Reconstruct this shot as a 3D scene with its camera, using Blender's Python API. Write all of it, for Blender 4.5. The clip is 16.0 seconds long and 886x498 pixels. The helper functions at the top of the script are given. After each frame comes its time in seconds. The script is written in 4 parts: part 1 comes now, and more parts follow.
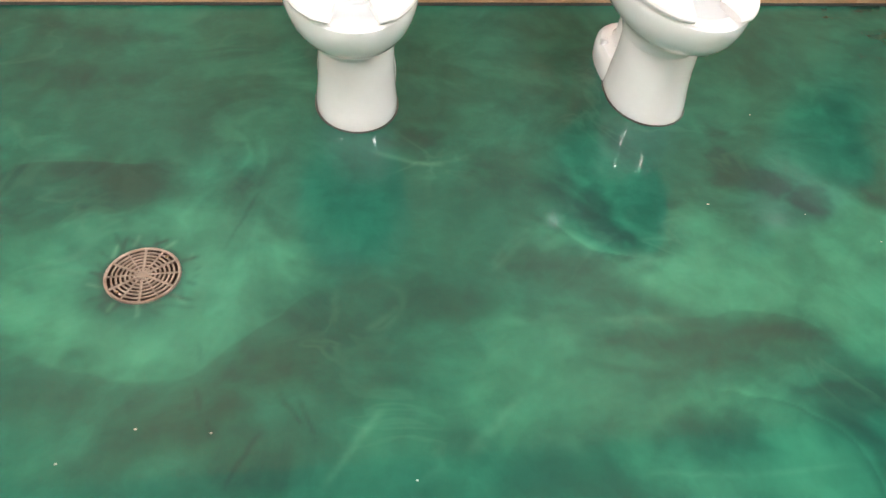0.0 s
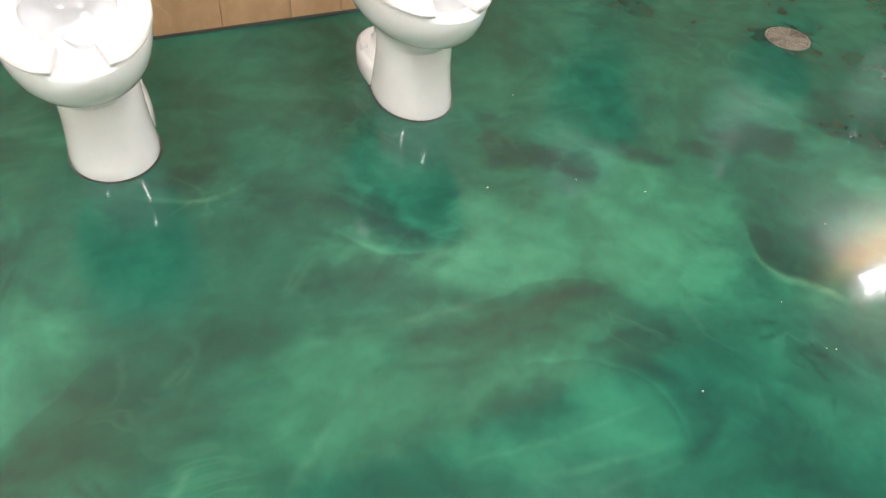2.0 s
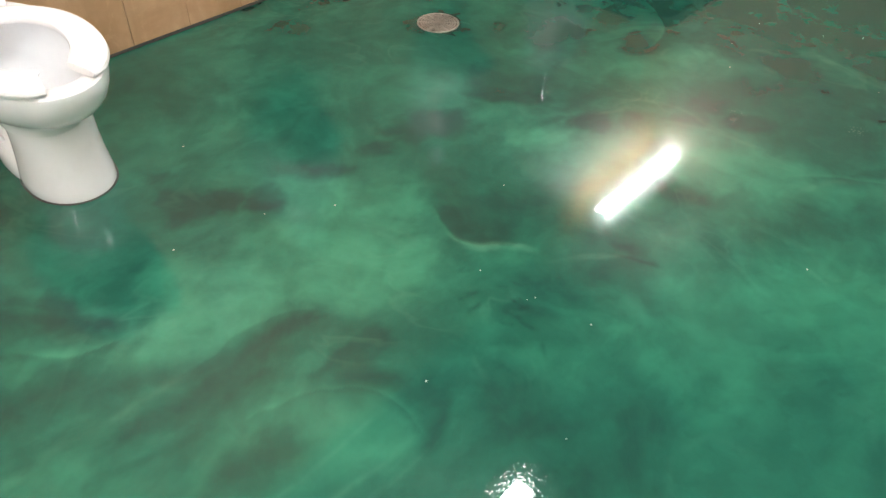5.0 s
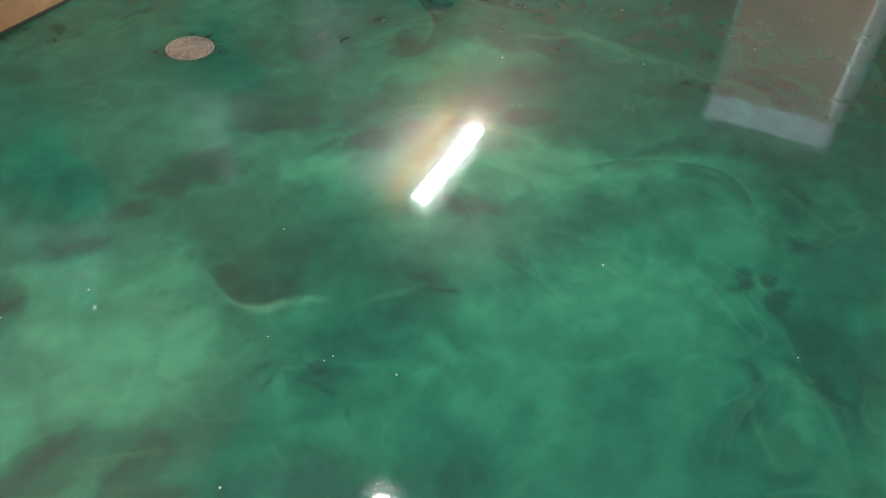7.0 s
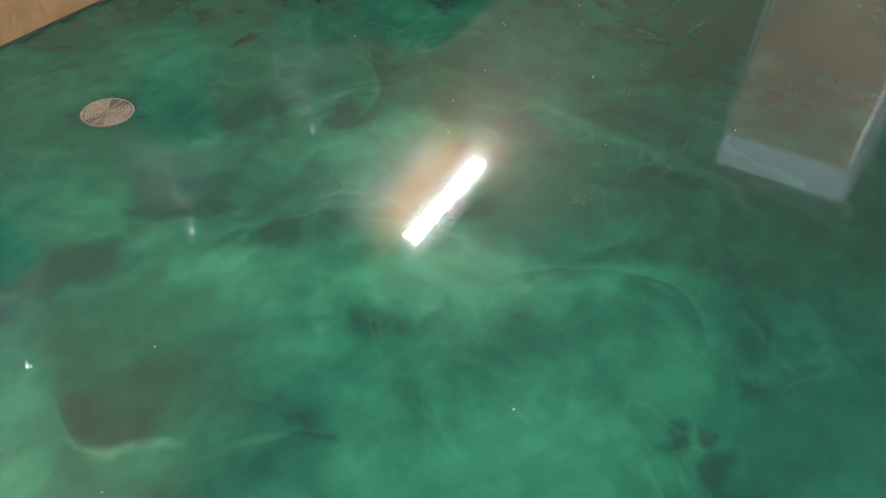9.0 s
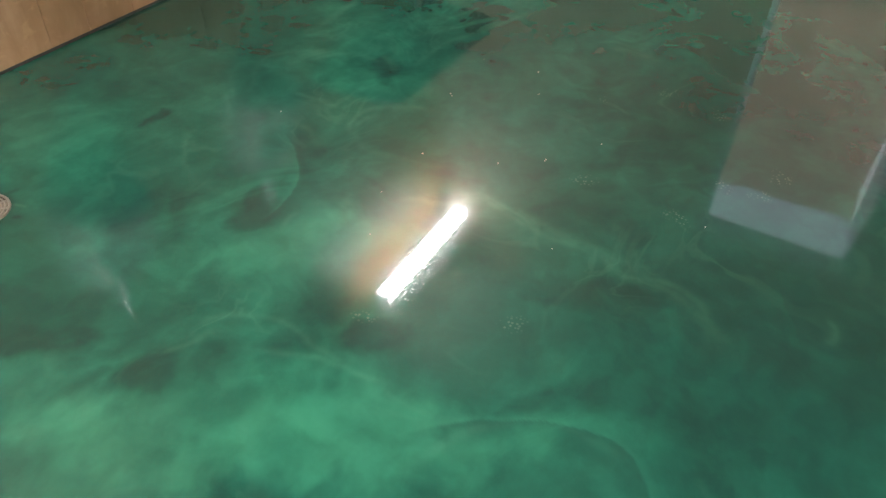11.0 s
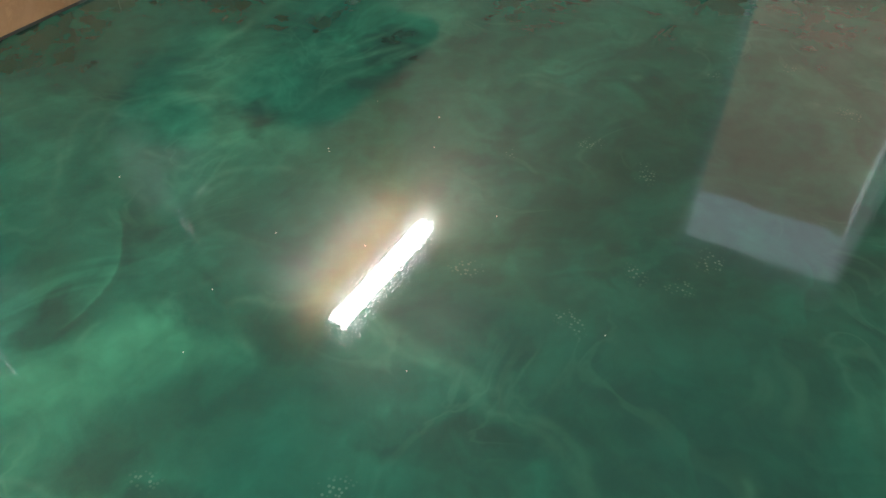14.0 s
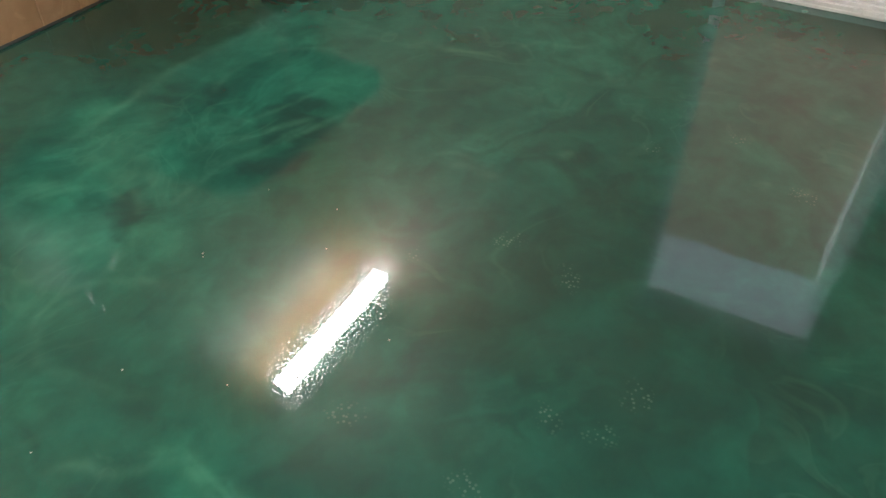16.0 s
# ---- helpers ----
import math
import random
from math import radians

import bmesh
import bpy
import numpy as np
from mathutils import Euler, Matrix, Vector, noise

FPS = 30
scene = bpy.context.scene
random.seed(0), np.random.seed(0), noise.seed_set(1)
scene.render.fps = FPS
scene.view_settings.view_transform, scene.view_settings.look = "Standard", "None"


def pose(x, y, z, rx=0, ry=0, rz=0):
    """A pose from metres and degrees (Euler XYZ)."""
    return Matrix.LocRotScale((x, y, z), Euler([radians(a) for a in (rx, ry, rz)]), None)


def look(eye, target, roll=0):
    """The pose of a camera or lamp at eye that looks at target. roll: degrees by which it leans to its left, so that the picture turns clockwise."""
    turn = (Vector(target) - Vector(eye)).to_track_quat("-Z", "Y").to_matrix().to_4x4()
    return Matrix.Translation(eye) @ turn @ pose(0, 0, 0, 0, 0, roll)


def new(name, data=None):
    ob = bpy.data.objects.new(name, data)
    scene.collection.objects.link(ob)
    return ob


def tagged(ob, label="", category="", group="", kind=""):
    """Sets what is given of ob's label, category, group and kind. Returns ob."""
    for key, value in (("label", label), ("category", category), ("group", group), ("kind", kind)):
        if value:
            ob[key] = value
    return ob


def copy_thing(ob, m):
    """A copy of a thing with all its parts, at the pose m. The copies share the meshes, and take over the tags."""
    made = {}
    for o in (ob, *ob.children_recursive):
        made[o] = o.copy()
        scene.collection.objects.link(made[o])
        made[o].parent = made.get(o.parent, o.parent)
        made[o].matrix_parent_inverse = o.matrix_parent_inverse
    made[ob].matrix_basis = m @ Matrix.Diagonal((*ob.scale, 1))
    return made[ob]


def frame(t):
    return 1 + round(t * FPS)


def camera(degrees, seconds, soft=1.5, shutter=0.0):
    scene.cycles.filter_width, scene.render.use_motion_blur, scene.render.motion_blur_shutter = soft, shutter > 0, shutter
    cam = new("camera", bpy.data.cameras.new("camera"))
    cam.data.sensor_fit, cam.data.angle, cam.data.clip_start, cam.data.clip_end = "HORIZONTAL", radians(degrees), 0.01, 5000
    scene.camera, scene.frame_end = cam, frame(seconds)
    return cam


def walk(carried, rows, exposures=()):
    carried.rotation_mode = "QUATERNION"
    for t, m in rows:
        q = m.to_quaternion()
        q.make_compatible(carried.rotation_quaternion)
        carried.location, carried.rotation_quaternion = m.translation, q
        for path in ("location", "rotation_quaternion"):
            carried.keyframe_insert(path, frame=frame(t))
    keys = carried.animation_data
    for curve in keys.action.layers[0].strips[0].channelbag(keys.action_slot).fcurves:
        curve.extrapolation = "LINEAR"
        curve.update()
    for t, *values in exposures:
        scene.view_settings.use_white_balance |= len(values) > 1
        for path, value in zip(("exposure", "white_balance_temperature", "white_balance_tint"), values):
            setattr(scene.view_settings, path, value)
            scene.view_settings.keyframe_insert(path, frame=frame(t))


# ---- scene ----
cam = camera(61.2, 16.0)
PATH = [
    (0, (-0.022, 0.13, 1.3), (0.249, 1.48, -0.149), 5.8),
    (0.5, (0.014, 0.114, 1.301), (0.402, 1.459, -0.127), 6.0),
    (1, (0.046, 0.11, 1.307), (0.537, 1.432, -0.112), 6.1),
    (1.5, (0.074, 0.114, 1.307), (0.661, 1.404, -0.105), 6.0),
    (2, (0.104, 0.123, 1.304), (0.778, 1.376, -0.102), 6.0),
    (2.5, (0.143, 0.114, 1.313), (0.886, 1.333, -0.088), 5.3),
    (3, (0.172, 0.12, 1.311), (1.002, 1.292, -0.082), 5.5),
    (3.5, (0.211, 0.107, 1.314), (1.111, 1.24, -0.067), 4.8),
    (4, (0.26, 0.074, 1.316), (1.216, 1.178, -0.051), 3.4),
    (4.5, (0.287, 0.046, 1.317), (1.317, 1.097, -0.037), 2.5),
    (5, (0.326, 0.015, 1.317), (1.447, 0.982, -0.027), 2.1),
    (5.2, (0.34, -0.002, 1.303), (1.499, 0.943, -0.025), 2.0),
    (7.3, (0.663, 0.043, 1.34), (1.997, 0.623, -0.032), 3.0),
    (7.5, (0.718, 0.017, 1.351), (2.035, 0.617, -0.029), 2.5),
    (8, (0.855, -0.036, 1.364), (2.156, 0.608, -0.011), 2.9),
    (8.5, (0.971, -0.054, 1.367), (2.274, 0.605, 0.0), 3.7),
    (9, (1.077, -0.061, 1.367), (2.382, 0.611, 0.008), 3.0),
    (9.2, (1.122, -0.051, 1.367), (2.432, 0.617, 0.012), 3.0),
    (11.3, (1.649, -0.072, 1.348), (2.976, 0.652, 0.039), 2.2),
    (11.5, (1.697, -0.096, 1.357), (3.015, 0.644, 0.047), 1.9),
    (12, (1.813, -0.134, 1.351), (3.122, 0.631, 0.046), 1.0),
    (12.5, (1.922, -0.117, 1.348), (3.226, 0.62, 0.023), 1.6),
    (13, (2.024, -0.114, 1.334), (3.324, 0.603, -0.005), 1.6),
    (13.5, (2.133, -0.131, 1.335), (3.413, 0.58, -0.028), 1.4),
    (14, (2.239, -0.164, 1.323), (3.51, 0.561, -0.04), 0.7),
    (14.5, (2.358, -0.201, 1.346), (3.603, 0.546, -0.029), -0.2),
    (15, (2.48, -0.21, 1.357), (3.721, 0.546, -0.018), -0.5),
    (15.5, (2.586, -0.209, 1.319), (3.869, 0.55, -0.015), -0.7),
    (16, (2.705, -0.171, 1.303), (4.023, 0.537, -0.026), 0.5),
]
EXPOSURES = [(0.0, 1.62, 6500, 10), (3.0, 1.61, 6500, 10), (5.2, 1.48, 6500, 10), (7.5, 1.41, 6500, 10), (9.0, 1.44, 6500, 10), (12.0, 1.54, 6500, 10), (16.0, 1.54, 6500, 10)]
walk(cam, [(t, look(eye, target, roll)) for t, eye, target, roll in PATH], EXPOSURES)

# ---- light ----
world = bpy.data.worlds.new("sky")
scene.world = world
world.use_nodes = True
sky = world.node_tree.nodes.new("ShaderNodeTexSky")
sky.sky_type, sky.sun_disc = "NISHITA", False
sky.sun_elevation, sky.sun_rotation = radians(61.4), radians(-36.6)
sky.dust_density, sky.air_density, sky.ozone_density = 4.0, 1.0, 1.0
sky_out = world.node_tree.nodes["Background"]
sky_out.inputs["Strength"].default_value = 0.15
world.node_tree.links.new(sky.outputs[0], sky_out.inputs["Color"])

sun = new("sun", bpy.data.lights.new("sun", "SUN"))
sun.data.energy, sun.data.angle, sun.data.color = 5.0, radians(2), (1.0, 0.97, 0.93)
sun.matrix_world = look((-2.6, 3.5, 8.0), (0, 0, 0))

TUBE_POWER = 34.0

# ---- room sizes ----
WALL_N, WALL_S, WALL_E, WALL_W, CEILING = 2.5, -1.5, 6.22, -3.0, 3.25
DOOR_A, DOOR_B, DOOR_H = -0.64, 0.29, 2.06


# ---- materials ----
class Nodes:
    """A short way to write a node tree."""

    def __init__(self, name):
        self.mat = bpy.data.materials.new(name)
        self.mat.use_nodes = True
        self.tree = self.mat.node_tree
        self.bsdf = self.tree.nodes["Principled BSDF"]

    def put(self, value, socket):
        if isinstance(value, bpy.types.NodeSocket):
            self.tree.links.new(value, socket)
        elif isinstance(value, (tuple, list)) and socket.type == "RGBA" and len(value) == 3:
            socket.default_value = (*value, 1)
        else:
            socket.default_value = value

    def add(self, kind, **sockets):
        return self.tree.nodes.new("ShaderNode" + kind)

    def math(self, op, a, b=0.0, clamp=False):
        n = self.add("Math")
        n.operation, n.use_clamp = op, clamp
        self.put(a, n.inputs[0])
        self.put(b, n.inputs[1])
        return n.outputs[0]

    def vec(self, op, a, b=(0, 0, 0), scale=None):
        n = self.add("VectorMath")
        n.operation = op
        self.put(a, n.inputs[0])
        if op not in ("SCALE", "LENGTH"):
            self.put(b, n.inputs[1])
        if scale is not None:
            self.put(scale, n.inputs["Scale"])
        return n.outputs["Value"] if op == "LENGTH" else n.outputs[0]

    def noise(self, vector, scale, detail=4.0, rough=0.55, distort=0.0):
        n = self.add("TexNoise")
        self.put(vector, n.inputs["Vector"])
        for key, value in (("Scale", scale), ("Detail", detail), ("Roughness", rough), ("Distortion", distort)):
            self.put(value, n.inputs[key])
        return n

    def span(self, value, a, b, lo=0.0, hi=1.0, kind="SMOOTHSTEP"):
        n = self.add("MapRange")
        n.interpolation_type = kind
        for key, v in zip(("Value", "From Min", "From Max", "To Min", "To Max"), (value, a, b, lo, hi)):
            self.put(v, n.inputs[key])
        return n.outputs[0]

    def ramp(self, value, *stops, soft=False):
        n = self.add("ValToRGB")
        n.color_ramp.interpolation = "B_SPLINE" if soft else "LINEAR"
        els = n.color_ramp.elements
        while len(els) < len(stops):
            els.new(0.5)
        for e, (p, c) in zip(els, stops):
            e.position, e.color = p, (*c, 1)
        self.put(value, n.inputs[0])
        return n.outputs[0]

    def mix(self, f, a, b, blend="MIX"):
        n = self.add("Mix")
        n.data_type, n.blend_type = "RGBA", blend
        self.put(f, n.inputs["Factor"])
        self.put(a, n.inputs[6])
        self.put(b, n.inputs[7])
        return n.outputs[2]

    def bump(self, height, strength, distance, normal=None):
        n = self.add("Bump")
        self.put(height, n.inputs["Height"])
        n.inputs["Strength"].default_value, n.inputs["Distance"].default_value = strength, distance
        if normal is not None:
            self.put(normal, n.inputs["Normal"])
        return n.outputs[0]

    def done(self, **values):
        for key, v in values.items():
            self.put(v, self.bsdf.inputs[key.replace("_", " ")])
        return self.mat


def place(nodes):
    return nodes.add("NewGeometry").outputs["Position"]


def local(nodes):
    return nodes.add("TexCoord").outputs["Object"]


def make_floor_material():
    """Glossy metallic epoxy: green pigment poured in clouds, dark pools and pale veins under a clear coat."""
    n = Nodes("green_epoxy")
    p = place(n)
    pigment = n.add("Attribute")
    pigment.attribute_name = "pigment"
    streak = n.add("Attribute")
    streak.attribute_name = "vein"
    w2 = n.noise(p, 7.5, 4, 0.6).outputs["Color"]
    q = n.vec("ADD", p, n.vec("SCALE", n.vec("SUBTRACT", w2, (0.5, 0.5, 0.5)), scale=0.12))
    # clouds and wisps between the pools
    far = n.vec("ADD", p, n.vec("SCALE", n.vec("SUBTRACT", n.noise(p, 1.3, 2).outputs["Color"], (0.5, 0.5, 0.5)), scale=0.7))
    cloud = n.span(n.noise(far, 2.4, 6, 0.58, 0.6).outputs["Fac"], 0.3, 0.72, -0.11, 0.11)
    fine = n.span(n.noise(q, 9.0, 4, 0.55, 0.3).outputs["Fac"], 0.25, 0.75, -0.07, 0.07)
    ridge = n.math("ABSOLUTE", n.math("SUBTRACT", n.noise(far, 3.1, 3, 0.5, 1.0).outputs["Fac"], 0.5))
    wisp = n.math("MULTIPLY", n.span(ridge, 0.04, 0.0), n.span(n.noise(p, 1.7, 2).outputs["Fac"], 0.48, 0.65))
    # soft folds where one sheet of pigment slid over another
    band = n.noise(far, 1.9, 4, 0.5, 0.5).outputs["Fac"]
    m1 = n.span(n.noise(p, 2.3, 2).outputs["Fac"], 0.45, 0.62)
    folds = n.math("MULTIPLY", n.math("MULTIPLY", n.math("SINE", n.math("MULTIPLY", band, 44.0)), m1), 0.05)
    cloud = n.math("ADD", cloud, folds)
    tone = n.math("ADD", n.math("ADD", cloud, fine), n.math("ADD", pigment.outputs["Fac"], 0.5))
    pale = n.math("ADD", n.math("MULTIPLY", wisp, 0.16), n.math("MULTIPLY", streak.outputs["Fac"], n.span(n.noise(p, 14, 3).outputs["Fac"], 0.25, 0.6, 0.3, 1.0)), True)
    green = n.ramp(n.span(tone, -0.5, 1.5, kind="LINEAR"), (0.0, FLOOR_DARK), (0.3, FLOOR_LOW), (0.52, FLOOR_MID), (0.82, FLOOR_HIGH), soft=True)
    shade = n.math("ADD", 1.0, n.math("ADD", n.math("MULTIPLY", cloud, 0.7), n.math("MULTIPLY", fine, 0.8)))
    green = n.vec("SCALE", green, scale=shade)
    hue = n.span(n.noise(far, 1.1, 3).outputs["Fac"], 0.35, 0.65)
    green = n.mix(n.math("MULTIPLY", hue, 0.2), green, FLOOR_TEAL, "MIX")
    green = n.mix(n.math("MULTIPLY", pale, 0.45), green, FLOOR_PALE)
    # grey haze painted into the colour, stronger towards the doorway
    east = n.add("SeparateXYZ")
    n.put(p, east.inputs[0])
    grey_haze = n.math("MULTIPLY", n.span(east.outputs[0], 1.8, 4.2, 0.0, 0.08), n.span(n.noise(p, 3.5, 4, 0.6).outputs["Fac"], 0.3, 0.7, 0.6, 1.15))
    green = n.mix(grey_haze, green, (0.09, 0.105, 0.09))
    # faint printed scuffs left by shoes
    scuff = n.add("Attribute")
    scuff.attribute_name = "scuff"
    cells = n.add("TexVoronoi")
    n.put(n.vec("MULTIPLY", p, (1.0, 1.0, 1.0)), cells.inputs["Vector"])
    cells.inputs["Scale"].default_value, cells.inputs["Randomness"].default_value = 95.0, 0.55
    dots = n.math("MULTIPLY", n.span(cells.outputs["Distance"], 0.42, 0.2), scuff.outputs["Fac"])
    green = n.mix(n.math("MULTIPLY", dots, 0.27), green, (0.2, 0.30, 0.24))
    # dust specks
    v = n.add("TexVoronoi")
    n.put(p, v.inputs["Vector"])
    v.inputs["Scale"].default_value = 7.0
    pick = n.span(v.outputs["Distance"], 0.018, 0.010)
    rare = n.span(n.noise(v.outputs["Position"], 40, 0).outputs["Fac"], 0.66, 0.70)
    speck = n.math("MULTIPLY", pick, rare)
    green = n.mix(speck, green, (0.40, 0.42, 0.36))
    # orange peel of the clear coat and worn, dusty patches
    peel = n.noise(p, 190, 1, 0.5).outputs["Fac"]
    grit = n.span(n.noise(p, 170, 1, 0.5).outputs["Fac"], 0.56, 0.80, kind="LINEAR")
    wave = n.noise(p, 7, 2, 0.5).outputs["Fac"]
    nrm = n.bump(wave, 0.025, 0.004, n.bump(grit, 0.05, 0.001, n.bump(peel, 0.015, 0.001)))
    rough = n.span(n.noise(p, 5, 4, 0.6).outputs["Fac"], 0.3, 0.75, 0.002, 0.006)
    return n.done(Base_Color=green, Roughness=rough, Normal=nrm, IOR=1.54)


FLOOR_DARK, FLOOR_LOW = (0.014, 0.036, 0.028), (0.013, 0.048, 0.037)
FLOOR_MID, FLOOR_HIGH = (0.011, 0.101, 0.069), (0.042, 0.232, 0.139)
FLOOR_TEAL, FLOOR_PALE = (0.008, 0.086, 0.066), (0.11, 0.33, 0.21)


def make_wood_panel_material():
    """Printed maple-look panelling with vertical grain."""
    n = Nodes("wood_panelling")
    p = place(n)
    rnd = n.add("ObjectInfo").outputs["Random"]
    shift = n.add("CombineXYZ")
    n.put(n.math("MULTIPLY", rnd, 7.0), shift.inputs[0])
    n.put(n.math("MULTIPLY", rnd, 3.0), shift.inputs[2])
    g = n.vec("MULTIPLY", n.vec("ADD", p, shift.outputs[0]), (1.0, 1.0, 0.16))
    grain = n.noise(g, 38, 5, 0.6, 0.4).outputs["Fac"]
    figure = n.noise(g, 6.0, 4, 0.55, 1.2).outputs["Fac"]
    mott = n.noise(p, 9, 4, 0.6).outputs["Fac"]
    c = n.ramp(figure, (0.25, (0.37, 0.225, 0.12)), (0.5, (0.46, 0.295, 0.17)), (0.75, (0.52, 0.35, 0.215)))
    c = n.mix(n.span(grain, 0.35, 0.7, 0.0, 0.16), c, (0.33, 0.18, 0.085))
    c = n.mix(n.span(mott, 0.4, 0.7, 0.0, 0.45), c, (0.57, 0.37, 0.22))
    blotch = n.noise(p, 4.5, 5, 0.65, 0.6).outputs["Fac"]
    c = n.mix(n.span(blotch, 0.42, 0.66, 0.0, 0.55), c, (0.38, 0.225, 0.11))
    knots = n.noise(n.vec("ADD", p, shift.outputs[0]), 13, 4, 0.7, 1.0).outputs["Fac"]
    c = n.mix(n.span(knots, 0.52, 0.7, 0.0, 0.4), c, (0.62, 0.42, 0.24))
    c = n.mix(n.span(rnd, 0.0, 1.0, 0.0, 0.18), c, (0.38, 0.21, 0.1))
    return n.done(Base_Color=c, Roughness=n.span(mott, 0.3, 0.7, 0.38, 0.55), Normal=n.bump(grain, 0.08, 0.001))


def plain(name, colour, rough=0.5, metal=0.0, spread=0.06, scale=6.0, grain=60.0, relief=0.05, coat=0.0):
    """A surface with stains at one scale and grain at another."""
    n = Nodes(name)
    p = place(n)
    stain = n.noise(p, scale, 4, 0.6).outputs["Fac"]
    fine = n.noise(p, grain, 3, 0.6).outputs["Fac"]
    dark = tuple(v * (1 - 2.2 * spread) for v in colour)
    light = tuple(min(1.0, v * (1 + spread)) for v in colour)
    c = n.ramp(n.math("ADD", n.math("MULTIPLY", stain, 0.7), n.math("MULTIPLY", fine, 0.3)), (0.3, dark), (0.5, colour), (0.7, light))
    return n.done(Base_Color=c, Roughness=n.span(stain, 0.3, 0.7, rough * 0.85, min(1.0, rough * 1.15)), Metallic=metal,
                  Normal=n.bump(fine, relief, 0.001), Coat_Weight=coat, Coat_Roughness=0.04)


def glow(name, colour, strength):
    n = Nodes(name)
    return n.done(Base_Color=(0.8, 0.8, 0.8), Emission_Color=colour, Emission_Strength=strength)


M_FLOOR = make_floor_material()
M_WOOD = make_wood_panel_material()
M_PORCELAIN = plain("white_porcelain", (0.83, 0.845, 0.87), 0.04, 0, 0.02, 5, 30, 0.004, 0.5)
M_URINAL = plain("aged_porcelain", (0.64, 0.64, 0.63), 0.3, 0, 0.03, 5, 30, 0.004, 0.05)
M_SEAT = plain("white_seat_plastic", (0.86, 0.86, 0.88), 0.2, 0, 0.015, 6, 80, 0.01)
M_CHROME = plain("chrome", (0.62, 0.63, 0.64), 0.13, 1.0, 0.04, 20, 90, 0.01)
M_BRASS = plain("tarnished_nickel", (0.37, 0.30, 0.255), 0.40, 0.5, 0.22, 30, 160, 0.2)
M_STEEL = plain("dull_steel", (0.34, 0.30, 0.26), 0.42, 0.6, 0.2, 30, 160, 0.2)
M_PIT = plain("drain_pit", (0.09, 0.058, 0.04), 0.7, 0, 0.3, 40)
M_SILT = plain("dried_silt", (0.20, 0.165, 0.135), 0.8, 0, 0.3, 60)
M_GAP = plain("dark_gap", (0.17, 0.10, 0.055), 0.7, 0, 0.2, 12)
M_WALL = plain("tan_wall_paint", (0.40, 0.31, 0.235), 0.6, 0, 0.07, 2.5, 120, 0.08)
M_CEIL = plain("ceiling_board", (0.31, 0.285, 0.25), 0.8, 0, 0.05, 2.0, 90, 0.1)
M_WHITE = plain("white_painted_metal", (0.78, 0.79, 0.8), 0.35, 0, 0.05, 4, 90, 0.03)
M_SEAL = plain("dark_grout", (0.06, 0.06, 0.055), 0.7, 0, 0.2, 40)
# white paint tinted blue: the sky's light is put into its colour
M_SKYLIT = plain("sky_tinted_white_paint", (0.70, 0.80, 0.90), 0.35, 0, 0.05, 4, 90, 0.03)
M_ALU = plain("white_aluminium", (0.74, 0.75, 0.76), 0.35, 0.1, 0.08, 12, 120, 0.05)
M_PVC = plain("white_pvc", (0.78, 0.78, 0.75), 0.3, 0, 0.04, 10, 90, 0.02)
M_STONE = plain("dark_stone", (0.05, 0.048, 0.045), 0.25, 0, 0.25, 30, 200, 0.03)
M_FLECK = plain("pale_grit", (0.42, 0.44, 0.39), 0.6, 0, 0.15, 200, 900, 0.1)
M_SKY_CARD = plain("sky_backdrop_grey", (0.44, 0.49, 0.56), 0.8, 0, 0.05, 1.5, 30, 0.2)
M_PAVE = plain("concrete_paving", (0.36, 0.34, 0.31), 0.85, 0, 0.1, 3, 60, 0.3)
M_BOARDS = plain("brown_boards", (0.34, 0.215, 0.17), 0.7, 0, 0.15, 3, 40, 0.2)
M_TUBE = glow("fluorescent_tube", (0.985, 0.985, 0.965), TUBE_POWER)
M_TUBE_DIM = glow("weak_fluorescent_tube", (0.985, 0.985, 0.965), TUBE_POWER * 0.55)
M_TUBE_OLD = glow("aged_fluorescent_tube", (0.985, 0.985, 0.965), TUBE_POWER * 0.9)


# ---- building blocks ----
def finish(name, bm, material, smooth=True):
    bmesh.ops.recalc_face_normals(bm, faces=bm.faces)
    mesh = bpy.data.meshes.new(name)
    bm.to_mesh(mesh)
    bm.free()
    mesh.materials.append(material)
    if smooth:
        mesh.polygons.foreach_set("use_smooth", [True] * len(mesh.polygons))
        mesh.set_sharp_from_angle(angle=radians(38))
    return new(name, mesh)


def part(name, bm, material, parent, label=""):
    ob = finish(name, bm, material)
    ob.parent = parent
    return tagged(ob, label)


def thing(name, label, category, group="", kind="", at=None):
    ob = new(name)
    ob.empty_display_size = 0.1
    if at is not None:
        ob.matrix_world = at
    return tagged(ob, label, category, group, kind)


def box(x0, x1, y0, y1, z0, z1, bevel=0.0, segments=2, bm=None):
    bm = bm or bmesh.new()
    made = bmesh.ops.create_cube(bm, size=1)["verts"]
    for v in made:
        v.co = Vector((x0 + (v.co.x + 0.5) * (x1 - x0), y0 + (v.co.y + 0.5) * (y1 - y0), z0 + (v.co.z + 0.5) * (z1 - z0)))
    if bevel:
        edges = {e for v in made for e in v.link_edges}
        bmesh.ops.bevel(bm, geom=list(edges), offset=bevel, segments=segments, affect="EDGES", profile=0.6)
    return bm


